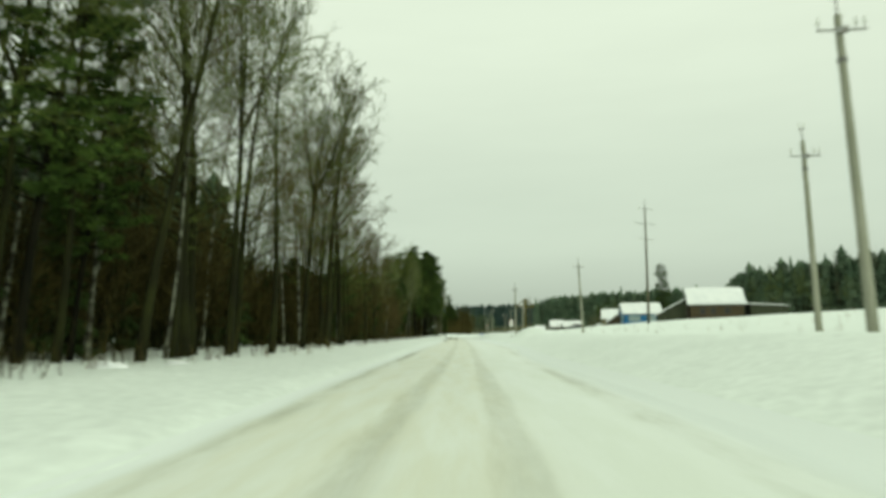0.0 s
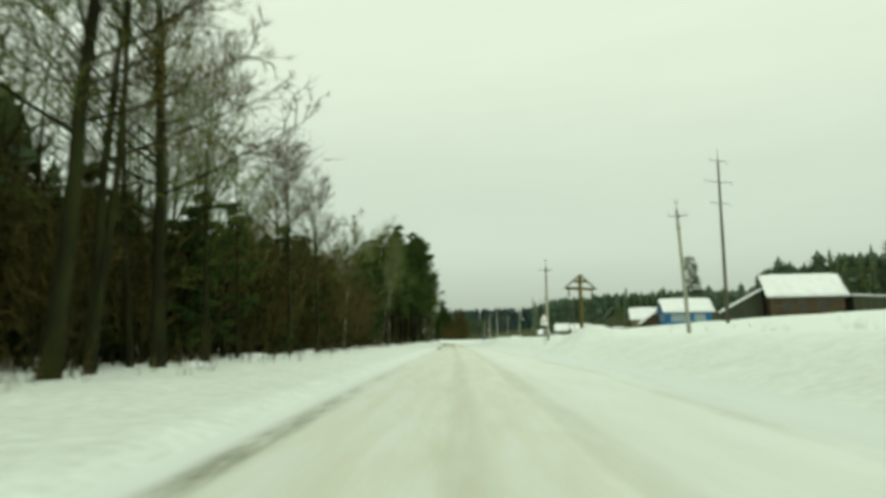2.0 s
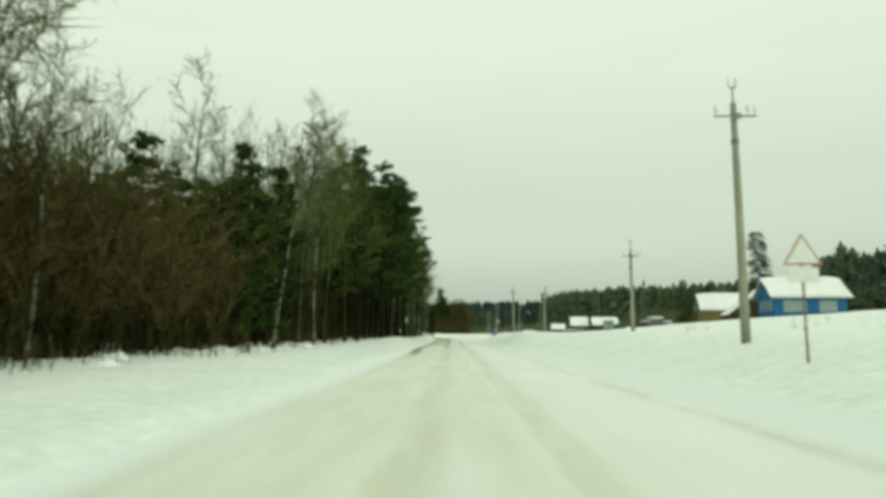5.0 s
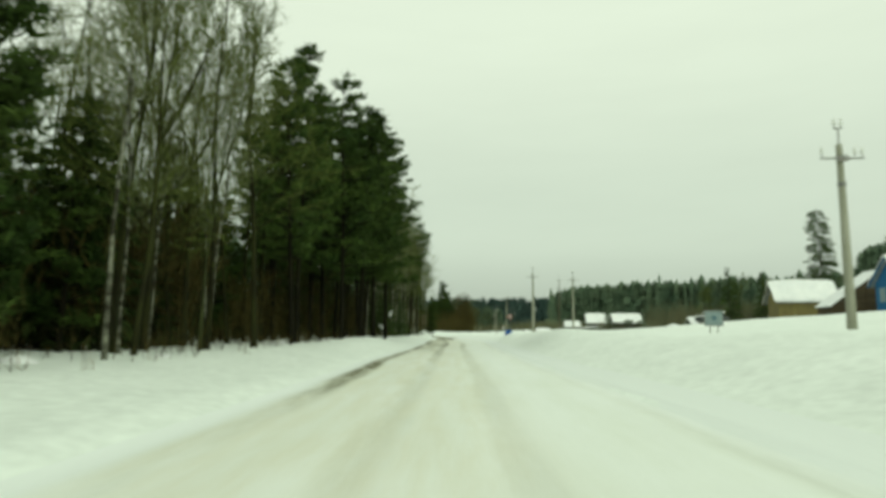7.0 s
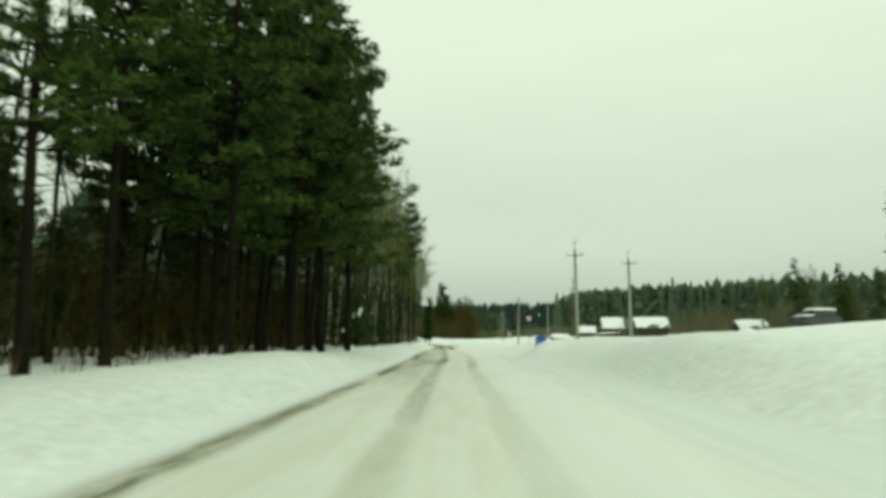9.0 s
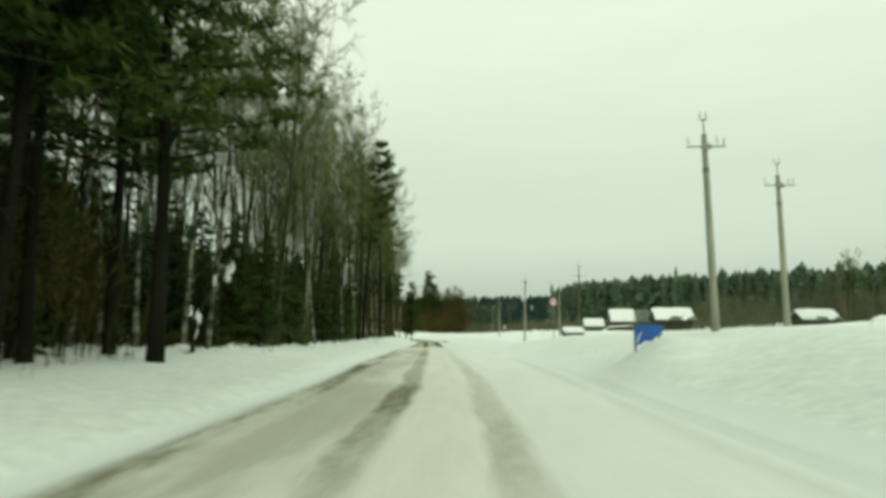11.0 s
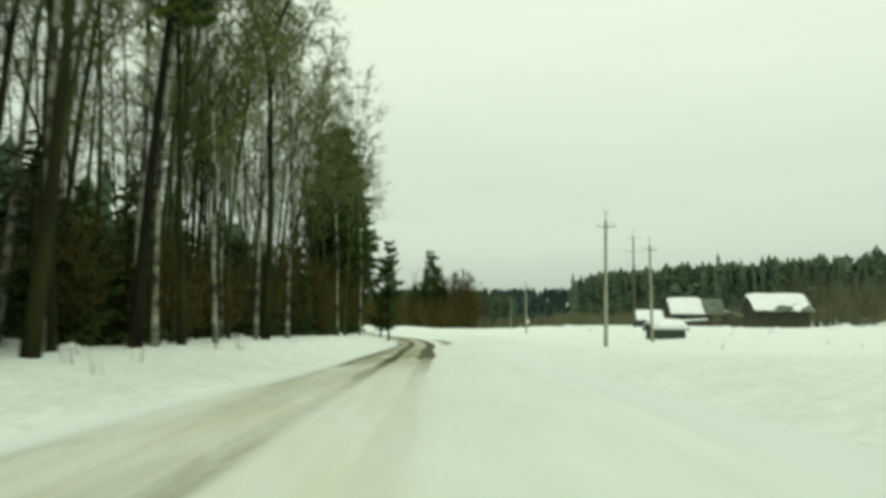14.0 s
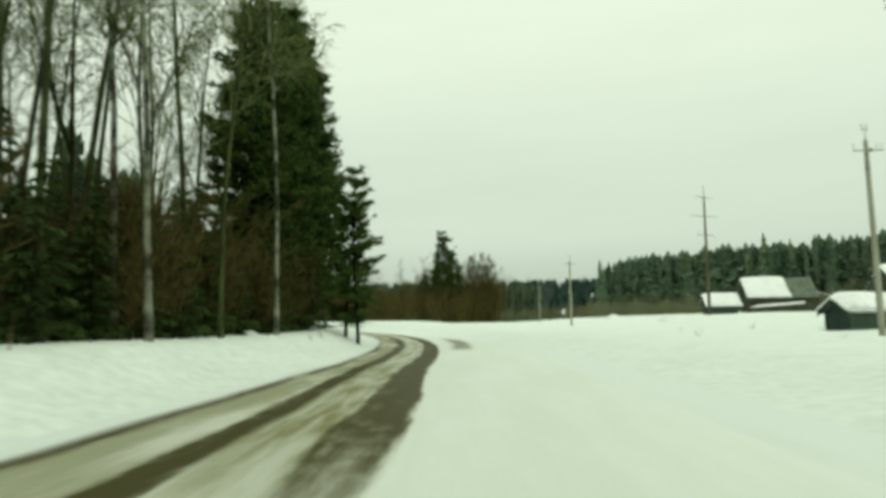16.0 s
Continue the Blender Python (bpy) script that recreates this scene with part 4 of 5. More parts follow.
thicket("corner_thicket", 59, ((-34, 2, 350, 376, 230, 10.0), (-34, -4, 338, 352, 90, 8.0), (-6, 4, 356, 365, 60, 12.0)), "brown leafless bushes beside the bend of the road")
stand("alder", -40, 12, 366, 400, 26, 0.6, 0.85, 2)
stand("edge", -60, -34, 290, 380, 22, 0.8, 1.0, 2.5)
stand("birch", -60, -30, 286, 380, 30, 0.8, 1.0, 2)


def forest_brush(name, seed, count):
    """Thin saplings and twigs that stand up out of the snow along the forest edge."""
    rng = random.Random(seed)
    g = Geo()
    for _ in range(count):
        y = rng.uniform(-2, 262)
        x = road_left(y) - rng.uniform(4.6, 9.5)
        if lumps(x, y, 4.0, 12.0) < -0.1:
            continue
        z = ground_z(x, y)
        for _ in range(rng.choice((2, 3, 5))):
            p = Vector((x + rng.uniform(-0.3, 0.3), y + rng.uniform(-0.3, 0.3), z - 0.1))
            d = Vector((rng.uniform(-0.35, 0.35), rng.uniform(-0.35, 0.35), 1)).normalized()
            long = rng.uniform(0.3, 1.0) * (2.2 if rng.random() < 0.3 else 1.0)
            sliver(g, p, d, long, 0.026, rng)
            for _ in range(3):
                s = rng.uniform(0.3, 0.9)
                thorn(g, p + d * long * s, turned(d, rng.uniform(0.4, 0.9), rng.uniform(0, 6.28)), long * rng.uniform(0.2, 0.45), 0.02, rng)
    ob = part(name, g, UNDERGROWTH)
    tagged(ob, "thin dark saplings and twigs along the forest edge", "brush", kind="stuff")


forest_brush("forest_brush", 67, 1100)


# ---- far woods ----
def far_wood(name, seed, line, depth, count, tall, label, bare=0.12, needle=HAZED_NEEDLE):
    """A belt of distant conifers and bare trees behind the line, in one mesh; tall lists heights along y."""
    rng = random.Random(seed)
    firs, twigs = Geo(), Geo()
    lengths = [math.dist(a, b) for a, b in zip(line, line[1:])]
    for _ in range(count):
        s = rng.uniform(0, sum(lengths))
        k = 0
        while s > lengths[k] and k < len(lengths) - 1:
            s -= lengths[k]
            k += 1
        f = s / lengths[k]
        (ax, ay), (bx, by) = line[k], line[k + 1]
        nx, ny = (by - ay) / lengths[k], -(bx - ax) / lengths[k]
        back = depth * rng.random() ** 1.4
        x, y = ax + (bx - ax) * f + nx * back, ay + (by - ay) * f + ny * back
        z = ground_z(x, y)
        h = table(tall, y) * rng.uniform(0.72, 1.0) * (1.12 if rng.random() < 0.12 else 1.0)
        if rng.random() < bare:
            for _ in range(34):
                p = Vector((x, y, z + h * rng.uniform(0.1, 0.75)))
                d = Vector((rng.uniform(-1, 1), rng.uniform(-1, 1), 2.2)).normalized()
                sliver(twigs, p, d, h * rng.uniform(0.12, 0.3), 0.09, rng)
            twigs.tube([Vector((x, y, z)), Vector((x, y, z + h * 0.9))], [0.16, 0.04], 4, False)
            continue
        spread = h * (rng.uniform(0.15, 0.24) if rng.random() < 0.7 else rng.uniform(0.1, 0.15))
        pine = rng.random() < 0.72
        tiers = 12
        firs.tube([Vector((x, y, z)), Vector((x, y, z + h))], [0.18, 0.03], 4, False)
        for t in range(tiers):
            u = t / tiers
            zt = z + h * ((0.35 + 0.62 * u) if pine else (0.08 + 0.9 * u))
            r = spread * ((1.0 - 0.55 * u * u) if pine else (1.12 - u) ** 0.9)
            for q in range(8):
                ang = 6.283 * (q + rng.random()) / 8
                rr = r * rng.uniform(0.65, 1.2)
                c, sn = math.cos(ang), math.sin(ang)
                top = Vector((x, y, zt + h * 0.11))
                tip = Vector((x + c * rr, y + sn * rr, zt + (0.05 if pine else -0.04) * h * rng.uniform(0.2, 1)))
                w = Vector((-sn, c, 0)) * rr * 0.34
                low = Vector((x + c * rr * 0.6, y + sn * rr * 0.6, zt - h * 0.02))
                firs.face(top, low - w, tip, low + w)
    ob = part(name, firs, needle)
    tagged(ob, label, "trees", kind="stuff")
    if twigs.v:
        far = part(name + "_bare", twigs, FAR_TWIG)
        tagged(far, "leafless grey brown trees among the distant woods", "trees", kind="stuff")


far_wood("far_woods", 61, [(56, 536), (88, 505), (150, 466), (147, 365), (124, 298), (140, 235), (140, -20)], -60, 3100, [(0, 27), (240, 27), (300, 25), (345, 17), (400, 21), (470, 29)], "conifer woods behind the village fields, paled by painted haze", 0.3)
far_wood("ridge_woods", 62, [(-320, 575), (60, 585), (360, 575)], -170, 4200, [(0, 13)], "low dark woods along the horizon, tinted blue green by painted haze", 0.0, HAZED_RIDGE)
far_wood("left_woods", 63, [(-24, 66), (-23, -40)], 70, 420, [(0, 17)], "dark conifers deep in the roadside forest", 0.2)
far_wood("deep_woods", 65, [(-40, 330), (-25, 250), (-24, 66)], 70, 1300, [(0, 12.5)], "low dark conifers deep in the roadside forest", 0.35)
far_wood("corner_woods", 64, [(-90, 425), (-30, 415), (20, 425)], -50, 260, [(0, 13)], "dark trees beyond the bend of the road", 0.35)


def far_thicket(name, seed, line, depth, count, tall, mat, label):
    """A belt of distant leafless bushes, in one mesh."""
    rng = random.Random(seed)
    g = Geo()
    for _ in range(count):
        k = rng.randrange(len(line) - 1)
        (ax, ay), (bx, by) = line[k], line[k + 1]
        f = rng.random()
        x, y = ax + (bx - ax) * f + rng.uniform(0, depth) * 0.3, ay + (by - ay) * f + rng.uniform(0, depth)
        z, h = ground_z(x, y), tall * rng.uniform(0.5, 1.1)
        for _ in range(16):
            p = Vector((x + rng.gauss(0, 0.7), y + rng.gauss(0, 0.7), z + h * rng.uniform(-0.05, 0.45)))
            d = Vector((rng.uniform(-0.5, 0.5), rng.uniform(-0.5, 0.5), 1)).normalized()
            sliver(g, p, d, h * rng.uniform(0.35, 0.6), 0.11, rng)
    ob = part(name, g, mat)
    tagged(ob, label, "bushes", kind="stuff")


far_thicket("bend_thicket", 71, [(-80, 392), (-30, 385), (24, 395), (70, 420)], 18, 900, 5.5, FAR_TWIG, "brown leafless bushes beyond the bend")
far_thicket("field_thicket", 72, [(70, 420), (105, 330), (112, 230), (118, 120)], 14, 700, 6.0, HAZED_NEEDLE, "dark bushes and young trees before the far woods")
far_thicket("valley_thicket", 73, [(-150, 560), (40, 560), (90, 520)], 60, 900, 7.0, HAZED_NEEDLE, "dark young growth in the distant valley")
far_thicket("field_trees", 74, [(58, 296), (86, 300), (100, 280)], 26, 330, 11.0, FAR_TWIG, "olive brown leafless trees behind the village")


# ---- poles along the road ----
def insulator(parent, p, name="insulator"):
    pin = Geo()
    pin.tube([Vector(p), Vector(p) + Vector((0, 0, 0.16))], [0.012, 0.012], 5)
    ob = part(name, Geo(), GLAZED, parent, "white glazed insulator")
    g = Geo()
    base = Vector(p) + Vector((0, 0, 0.1))
    g.tube([base, base + Vector((0, 0, 0.05)), base + Vector((0, 0, 0.09)), base + Vector((0, 0, 0.16)), base + Vector((0, 0, 0.2))],
           [0.038, 0.045, 0.03, 0.032, 0.02], 8)
    ob.data = g.mesh(name, GLAZED, True)
    part("pin", pin, STEEL, ob, "steel pin")
    return ob


def line_pole(x, y, z, height, lean=(0.0, 0.0), turn=0.0, arm_drop=0.45, mat=CONCRETE, label="grey concrete power line pole with a steel crossarm"):
    """A power line pole: tapered post, one crossarm with insulators, one more on a pin at the top."""
    root = thing("power_pole", pose(x, y, z, lean[0], lean[1], turn), label, "power pole", "power poles along the road")
    post = Geo()
    h = height - 0.75
    post.tube([Vector((0, 0, -0.6)), Vector((0, 0, 0.2)), Vector((0, 0, h * 0.5)), Vector((0, 0, h - 0.05)), Vector((0, 0, h))],
              [0.135, 0.132, 0.11, 0.084, 0.076], 9)
    part("post", post, mat, root, soft=True)
    arm = Geo()
    za = h - arm_drop
    arm.box((-0.62, -0.14, za - 0.025), (0.62, -0.1, za + 0.025), 0.008)
    arm.box((-0.16, -0.16, za - 0.09), (0.16, -0.135, za + 0.09), 0.005)
    part("crossarm", arm, STEEL, root, "dark steel crossarm")
    for dx in (-0.57, 0.57, 0.36):
        insulator(root, (dx, -0.12, za + 0.04))
    bracket = Geo()
    bracket.tube([Vector((0, 0, h - 0.35)), Vector((0, 0, h + 0.5))], [0.024, 0.02], 6)
    bracket.box((-0.12, -0.02, h + 0.46), (0.12, 0.02, h + 0.5))
    part("top_bracket", bracket, STEEL, root, "steel bracket on the pole top")
    insulator(root, (-0.1, 0, h + 0.47))
    insulator(root, (0.1, 0, h + 0.47))
    collar = Geo()
    collar.tube([Vector((0, 0, h - 1.25)), Vector((0, 0, h - 1.13))], [0.115, 0.113], 9)
    part("collar", collar, STEEL, root, "steel band")
    return root


line_pole(11.0, 8.35, 1.25, 8.6, (0, -1.3))
line_pole(15.42, 19.1, 1.3, 8.55, (0, -0.4), arm_drop=0.68)
line_pole(14.45, 66.9, 1.5, 8.6, (0, -2.3))
line_pole(8.3, 87.1, 1.6, 7.3)
line_pole(11.28, 110.7, 1.7, 5.95)
line_pole(7.6, 161.55, 1.65, 6.95, (0, -0.5))
line_pole(12.75, 167.4, 1.25, 7.45)
line_pole(8.6, 227.4, 0.58, 8.85, (0, 1.2))
line_pole(15.3, 240.6, 0.75, 8.8, (0, 0.2))
line_pole(9.3, 289.0, 0.95, 8.4)
line_pole(11.5, 355.0, 1.6, 8.5)


def trunk_line_pole(x, y, z, height):
    """A tall pole with three crossarms, for the line across the fields."""
    root = thing("tall_power_pole", pose(x, y, z, 0, 0.6, 8), "tall dark concrete pole with three crossarms in the field", "power pole", "tall poles across the fields")
    post = Geo()
    post.tube([Vector((0, 0, -0.6)), Vector((0, 0, height * 0.5)), Vector((0, 0, height - 1.6))], [0.23, 0.18, 0.11], 10)
    part("post", post, WOOD_GREY, root, "weathered dark post", soft=True)
    spike = Geo()
    spike.tube([Vector((0, 0, height - 1.7)), Vector((0, 0, height))], [0.06, 0.03], 5)
    part("lightning_spike", spike, STEEL, root, "thin steel spike")
    for drop, left, right in ((1.7, 1.15, 1.15), (4.4, 1.9, 1.8), (7.1, 1.2, 1.3)):
        arm = Geo()
        zz = height - drop
        arm.tube([Vector((-left, 0, zz + 0.28)), Vector((-left * 0.4, 0, zz + 0.02)), Vector((0, 0, zz)), Vector((right * 0.4, 0, zz)), Vector((right, 0, zz - 0.05))],
                 [0.035, 0.05, 0.06, 0.05, 0.035], 5)
        ob = part("crossarm", arm, STEEL, root, "thin steel crossarm")
        for dx in (-left, right):
            s = Geo()
            top = Vector((dx, 0, zz + (0.28 if dx < 0 else -0.05)))
            s.tube([top, top - Vector((0, 0, 0.1)), top - Vector((0, 0, 0.45)), top - Vector((0, 0, 0.5))], [0.02, 0.07, 0.07, 0.02], 7)
            part("insulator_string", s, GLAZED, ob, "hanging insulator string")
    return root


trunk_line_pole(32.2, 104.8, 3.3, 21.4)
trunk_line_pole(30.5, 305.0, 1.6, 18.8)
trunk_line_pole(32.3, 545.0, ground_z(32.3, 545.0), 17.5)


# ---- the roofed wayside cross on its mound ----
def wayside_cross(x, y, z):
    root = thing("wayside_cross", pose(x, y, z, 0, 0, 28), "brown wooden roofed wayside cross with two lances on a snow mound", "cross")
    g = Geo()
    g.box((-0.095, -0.085, -0.9), (0.095, 0.085, 3.42), 0.012)
    part("upright", g, CROSS_WOOD, root)
    g = Geo()
    g.box((-1.12, -0.115, 2.42), (1.12, 0.075, 2.6), 0.012)
    part("main_crossbar", g, CROSS_WOOD, root, "ochre brown crossbar")
    g = Geo()
    g.box((-0.42, -0.125, 2.92), (0.42, 0.075, 3.08), 0.012)
    part("upper_crossbar", g, CROSS_WOOD, root)
    for side in (-1, 1):
        g = Geo()
        g.box((0, -0.11, -0.025), (1.62, 0.08, 0.015), 0.01)
        g.moved(pose(0, 0, 3.46, 0, 36.0, 0))
        if side < 0:
            g.v = [(-a, b, c) for a, b, c in g.v]
            g.f = [f[::-1] for f in g.f]
        part("roof_board", g, CROSS_WOOD, root, "sloping brown roof board")
        g = Geo()
        g.tube([Vector((side * 0.5, 0, -0.7)), Vector((side * 0.94, -0.02, 2.1))], [0.024, 0.02], 6)
        lance = part("lance", g, WOOD_GREY, root, "leaning wooden lance")
        tip = Geo()
        a, d = Vector((side * 0.92, -0.02, 1.98)), Vector((side * 0.13, 0, 1)).normalized()
        tip.tube([a, a + d * 0.14, a + d * 0.26, a + d * 0.48], [0.03, 0.07, 0.06, 0.008], 6)
        part("lance_head", tip, BOARD_DARK, lance, "dark pointed lance head")
    return root


wayside_cross(8.14, 68.85, 1.98)


# ---- signs ----
def ring_sign(x, y, z, turn):
    root = thing("road_sign", pose(x, y, z, 0, 0, turn), "round white no overtaking sign with red rim on grey post", "road sign")
    g = Geo()
    g.tube([Vector((0, 0.05, -0.5)), Vector((0, 0.05, 2.9))], [0.03, 0.03], 8)
    part("post", g, STEEL, root, soft=True)

    def disc(r0, r1, yy, thick):
        d = Geo()
        n = 32
        for r, yv in ((r0, yy), (r1, yy), (r1, yy + thick), (r0, yy + thick)):
            d.v += [(r * math.cos(6.2832 * k / n), yv, 2.6 + r * math.sin(6.2832 * k / n)) for k in range(n)]
        for ring in range(3):
            for k in range(n):
                a, b = ring * n + k, ring * n + (k + 1) % n
                d.f.append((a, b, b + n, a + n))
        return d

    part("face", disc(0.002, 0.25, -0.01, 0.012), SIGN_WHITE, root, "white sign face")
    part("rim", disc(0.24, 0.3, -0.016, 0.022), SIGN_RED, root, "faded red rim")
    part("back_plate", disc(0.002, 0.3, 0.1, 0.01), STEEL, root, "grey back of a second plate")
    for cx, mat, lab in ((-0.1, SIGN_RED, "small red car shape"), (0.1, SIGN_BLACK, "small black car shape")):
        c = Geo()
        c.box((cx - 0.09, -0.022, 2.57), (cx + 0.09, -0.012, 2.63), 0.004)
        c.box((cx - 0.055, -0.022, 2.63), (cx + 0.055, -0.012, 2.67), 0.004)
        c.box((cx - 0.075, -0.022, 2.535), (cx - 0.035, -0.012, 2.57))
        c.box((cx + 0.035, -0.022, 2.535), (cx + 0.075, -0.012, 2.57))
        part("car_shape", c, mat, root, lab)


ring_sign(7.0, 190.9, 1.3, -24)


def triangle_sign(x, y, z, turn):
    root = thing("road_sign", pose(x, y, z, 0, 0, turn), "pale triangular warning sign with red border on a post", "road sign")
    g = Geo()
    g.tube([Vector((0, 0.05, -0.5)), Vector((0, 0.05, 2.3))], [0.026, 0.026], 8)
    part("post", g, STEEL, root, soft=True)
    g = Geo()
    g.box((-0.3, -0.01, 1.36), (0.3, 0.012, 1.68), 0.005)
    part("plate", g, SIGN_WHITE, root, "pale plate under the triangle")
    for r, yv, mat, lab, name in ((0.45, 0.0, PALE_RED, "faded red border", "border"), (0.36, -0.008, SIGN_WHITE, "white sign face", "face")):
        t = Geo()
        pts = [(r * math.cos(a), r * math.sin(a)) for a in (math.pi / 2, math.pi * 7 / 6, math.pi * 11 / 6)]
        n = 3
        t.v = [(px, yv, 1.95 + pz) for px, pz in pts] + [(px, yv + 0.012, 1.95 + pz) for px, pz in pts]
        t.f = [(0, 1, 2), (5, 4, 3)] + [(k, k + 3, (k + 1) % 3 + 3, (k + 1) % 3) for k in range(3)]
        part(name, t, mat, root, lab)


triangle_sign(7.35, 82.0, 1.05, -6)
triangle_sign(13.5, 330.0, 1.6, 0)


def info_board(x, y, z):
    root = thing("information_board", pose(x, y, z, 0, 0, -12) @ Matrix.Scale(0.9, 4), "pale information board with a blue picture on two legs", "sign board")
    for dx in (-0.2, 0.2):
        g = Geo()
        g.box((dx - 0.025, -0.02, -0.3), (dx + 0.025, 0.02, 0.6), 0.004)
        part("leg", g, STEEL, root)
    g = Geo()
    g.box((-0.46, -0.03, 0.42), (0.46, 0.03, 1.2), 0.01)
    part("panel", g, PANEL, root, "pale grey panel")
    g = Geo()
    g.tube([Vector((0.02, -0.034, 0.82)), Vector((0.02, -0.04, 0.82))], [0.16, 0.15], 14)
    part("emblem", g, EMBLEM, root, "dull blue round emblem")
    for lo, hi in (((-0.5, -0.045, 1.2), (0.5, 0.045, 1.25)), ((-0.5, -0.045, 0.38), (0.5, 0.045, 0.42)),
                   ((-0.5, -0.045, 0.42), (-0.46, 0.045, 1.2)), ((0.46, -0.045, 0.42), (0.5, 0.045, 1.2))):
        g = Geo()
        g.box(lo, hi, 0.006)
        part("frame_bar", g, STEEL, root)


info_board(13.05, 125.6, 1.5)


def buried_sign(x, y, z):
    """A torn and bent blue board, sunk in a snow drift."""
    root = thing("blue_road_board", pose(x, y, z, 4, 0, -8), "torn bright blue road board sunk in a snow drift", "sign board")
    outline = [(-0.36, 0.02), (-0.28, 0.06), (-0.12, 0.18), (-0.06, 0.22), (0.1, 0.22), (0.16, 0.3), (0.24, 0.4), (0.35, 0.42), (0.37, 0.55), (0.42, 0.6),
               (0.42, 0.7), (0.1, 0.73), (-0.24, 0.73), (-0.34, 0.64), (-0.37, 0.4)]
    g = Geo()
    n = len(outline)
    for thick in (0.0, 0.02):
        g.v += [(px, thick + 0.1 * max(0.0, -0.2 - px), 0.09 + pz * 0.86) for px, pz in outline]
    g.f = [tuple(range(n)), tuple(range(n, 2 * n))[::-1]] + [(k, k + n, (k + 1) % n + n, (k + 1) % n) for k in range(n)]
    part("panel", g, SIGN_BLUE, root, "bright blue torn panel")
    g = Geo()
    g.tube([Vector((-0.3, -0.02, 0.12)), Vector((-0.27, -0.03, 0.35)), Vector((-0.18, -0.02, 0.52))], [0.012, 0.03, 0.012], 5)
    part("torn_edge", g, TRIM_WHITE, root, "bare bent metal edge")
    for dx in (-0.33, 0.28):
        g = Geo()
        g.tube([Vector((dx, 0.06, -0.7)), Vector((dx, 0.06, 0.5))], [0.03, 0.03], 7)
        part("leg", g, STEEL, root)


buried_sign(4.74, 158.9, 1.0)


# ---- houses of the village ----
def snow_sheet(length, w0, w1, z0, z1, thick, rng, nx=18, ny=7, patchy=False):
    """Snow on a roof slope, from ridge to eave: thick, with an uneven rounded edge."""
    g = Geo()
    for layer in (0, 1):
        for j in range(ny + 1):
            for i in range(nx + 1):
                u, v = i / nx, j / ny
                edge = min(1.0, 7 * min(u, 1 - u) + 0.12, 6 * (1 - v) + 0.18)
                bump = 0.25 * noise.noise(Vector((u * length * 0.5, v * 3, length + thick * 7)))
                h = thick * (edge ** 0.6) * (1 + bump) if layer else 0.0
                if layer and patchy and u > 0.3 and v > 0.35 and noise.noise(Vector((u * 6, v * 3.5, 2.0))) + 0.6 * v > 0.42:
                    h = -0.09
                x = (u - 0.5) * (length + 0.25) * (1 + 0.008 * math.sin(v * 9))
                y = w0 + (w1 - w0) * v + (0.1 * math.sin(u * 17 + thick * 20) * v * v if layer else 0)
                g.v.append((x, y, z0 + (z1 - z0) * v + h + 0.012))
    n, m = nx + 1, (nx + 1) * (ny + 1)
    flip = w1 < w0
    for j in range(ny):
        for i in range(nx):
            q = (j * n + i, j * n + i + 1, (j + 1) * n + i + 1, (j + 1) * n + i)
            top = tuple(m + a for a in q)
            g.f.append(top[::-1] if flip else top)
    rim = [i for i in range(n)] + [j * n + nx for j in range(1, ny + 1)] + [ny * n + i for i in range(nx - 1, -1, -1)] + [j * n for j in range(ny - 1, 0, -1)]
    for a, b in zip(rim, rim[1:] + rim[:1]):
        g.f.append((a, b, b + m, a + m))
    return g


def window(parent, m, w, h, glazing=2, glass=GLASS, trim=TRIM_WHITE):
    """A window with white surround, sill and panes, in the wall plane of the matrix m (its y looks inwards)."""
    root = part("window", Geo(), trim, parent)
    g = Geo()
    t = 0.1
    g.box((-w / 2 - t, -0.05, -t), (-w / 2, 0.05, h + t))
    g.box((w / 2, -0.05, -t), (w / 2 + t, 0.05, h + t))
    g.box((-w / 2, -0.05, h), (w / 2, 0.05, h + t))
    g.box((-w / 2, -0.09, -t), (w / 2, 0.05, 0))
    for k in range(1, glazing):
        x = -w / 2 + w * k / glazing
        g.box((x - 0.025, -0.03, 0), (x + 0.025, 0.03, h))
    g.box((-w / 2, -0.028, h * 0.68), (w / 2, 0.028, h * 0.68 + 0.045))
    root.data = g.mesh("window", trim)
    root.matrix_basis = m
    tagged(root, {TRIM_WHITE: "white painted window surround", BOARD_TEAL: "pale blue window surround"}.get(trim, "dull brown window surround"))
    for k in range(glazing):
        p = Geo()
        p.box((-w / 2 + w * k / glazing, -0.008, 0), (-w / 2 + w * (k + 1) / glazing, 0.008, h))
        part("pane", p, glass, root, "window pane")
    return root


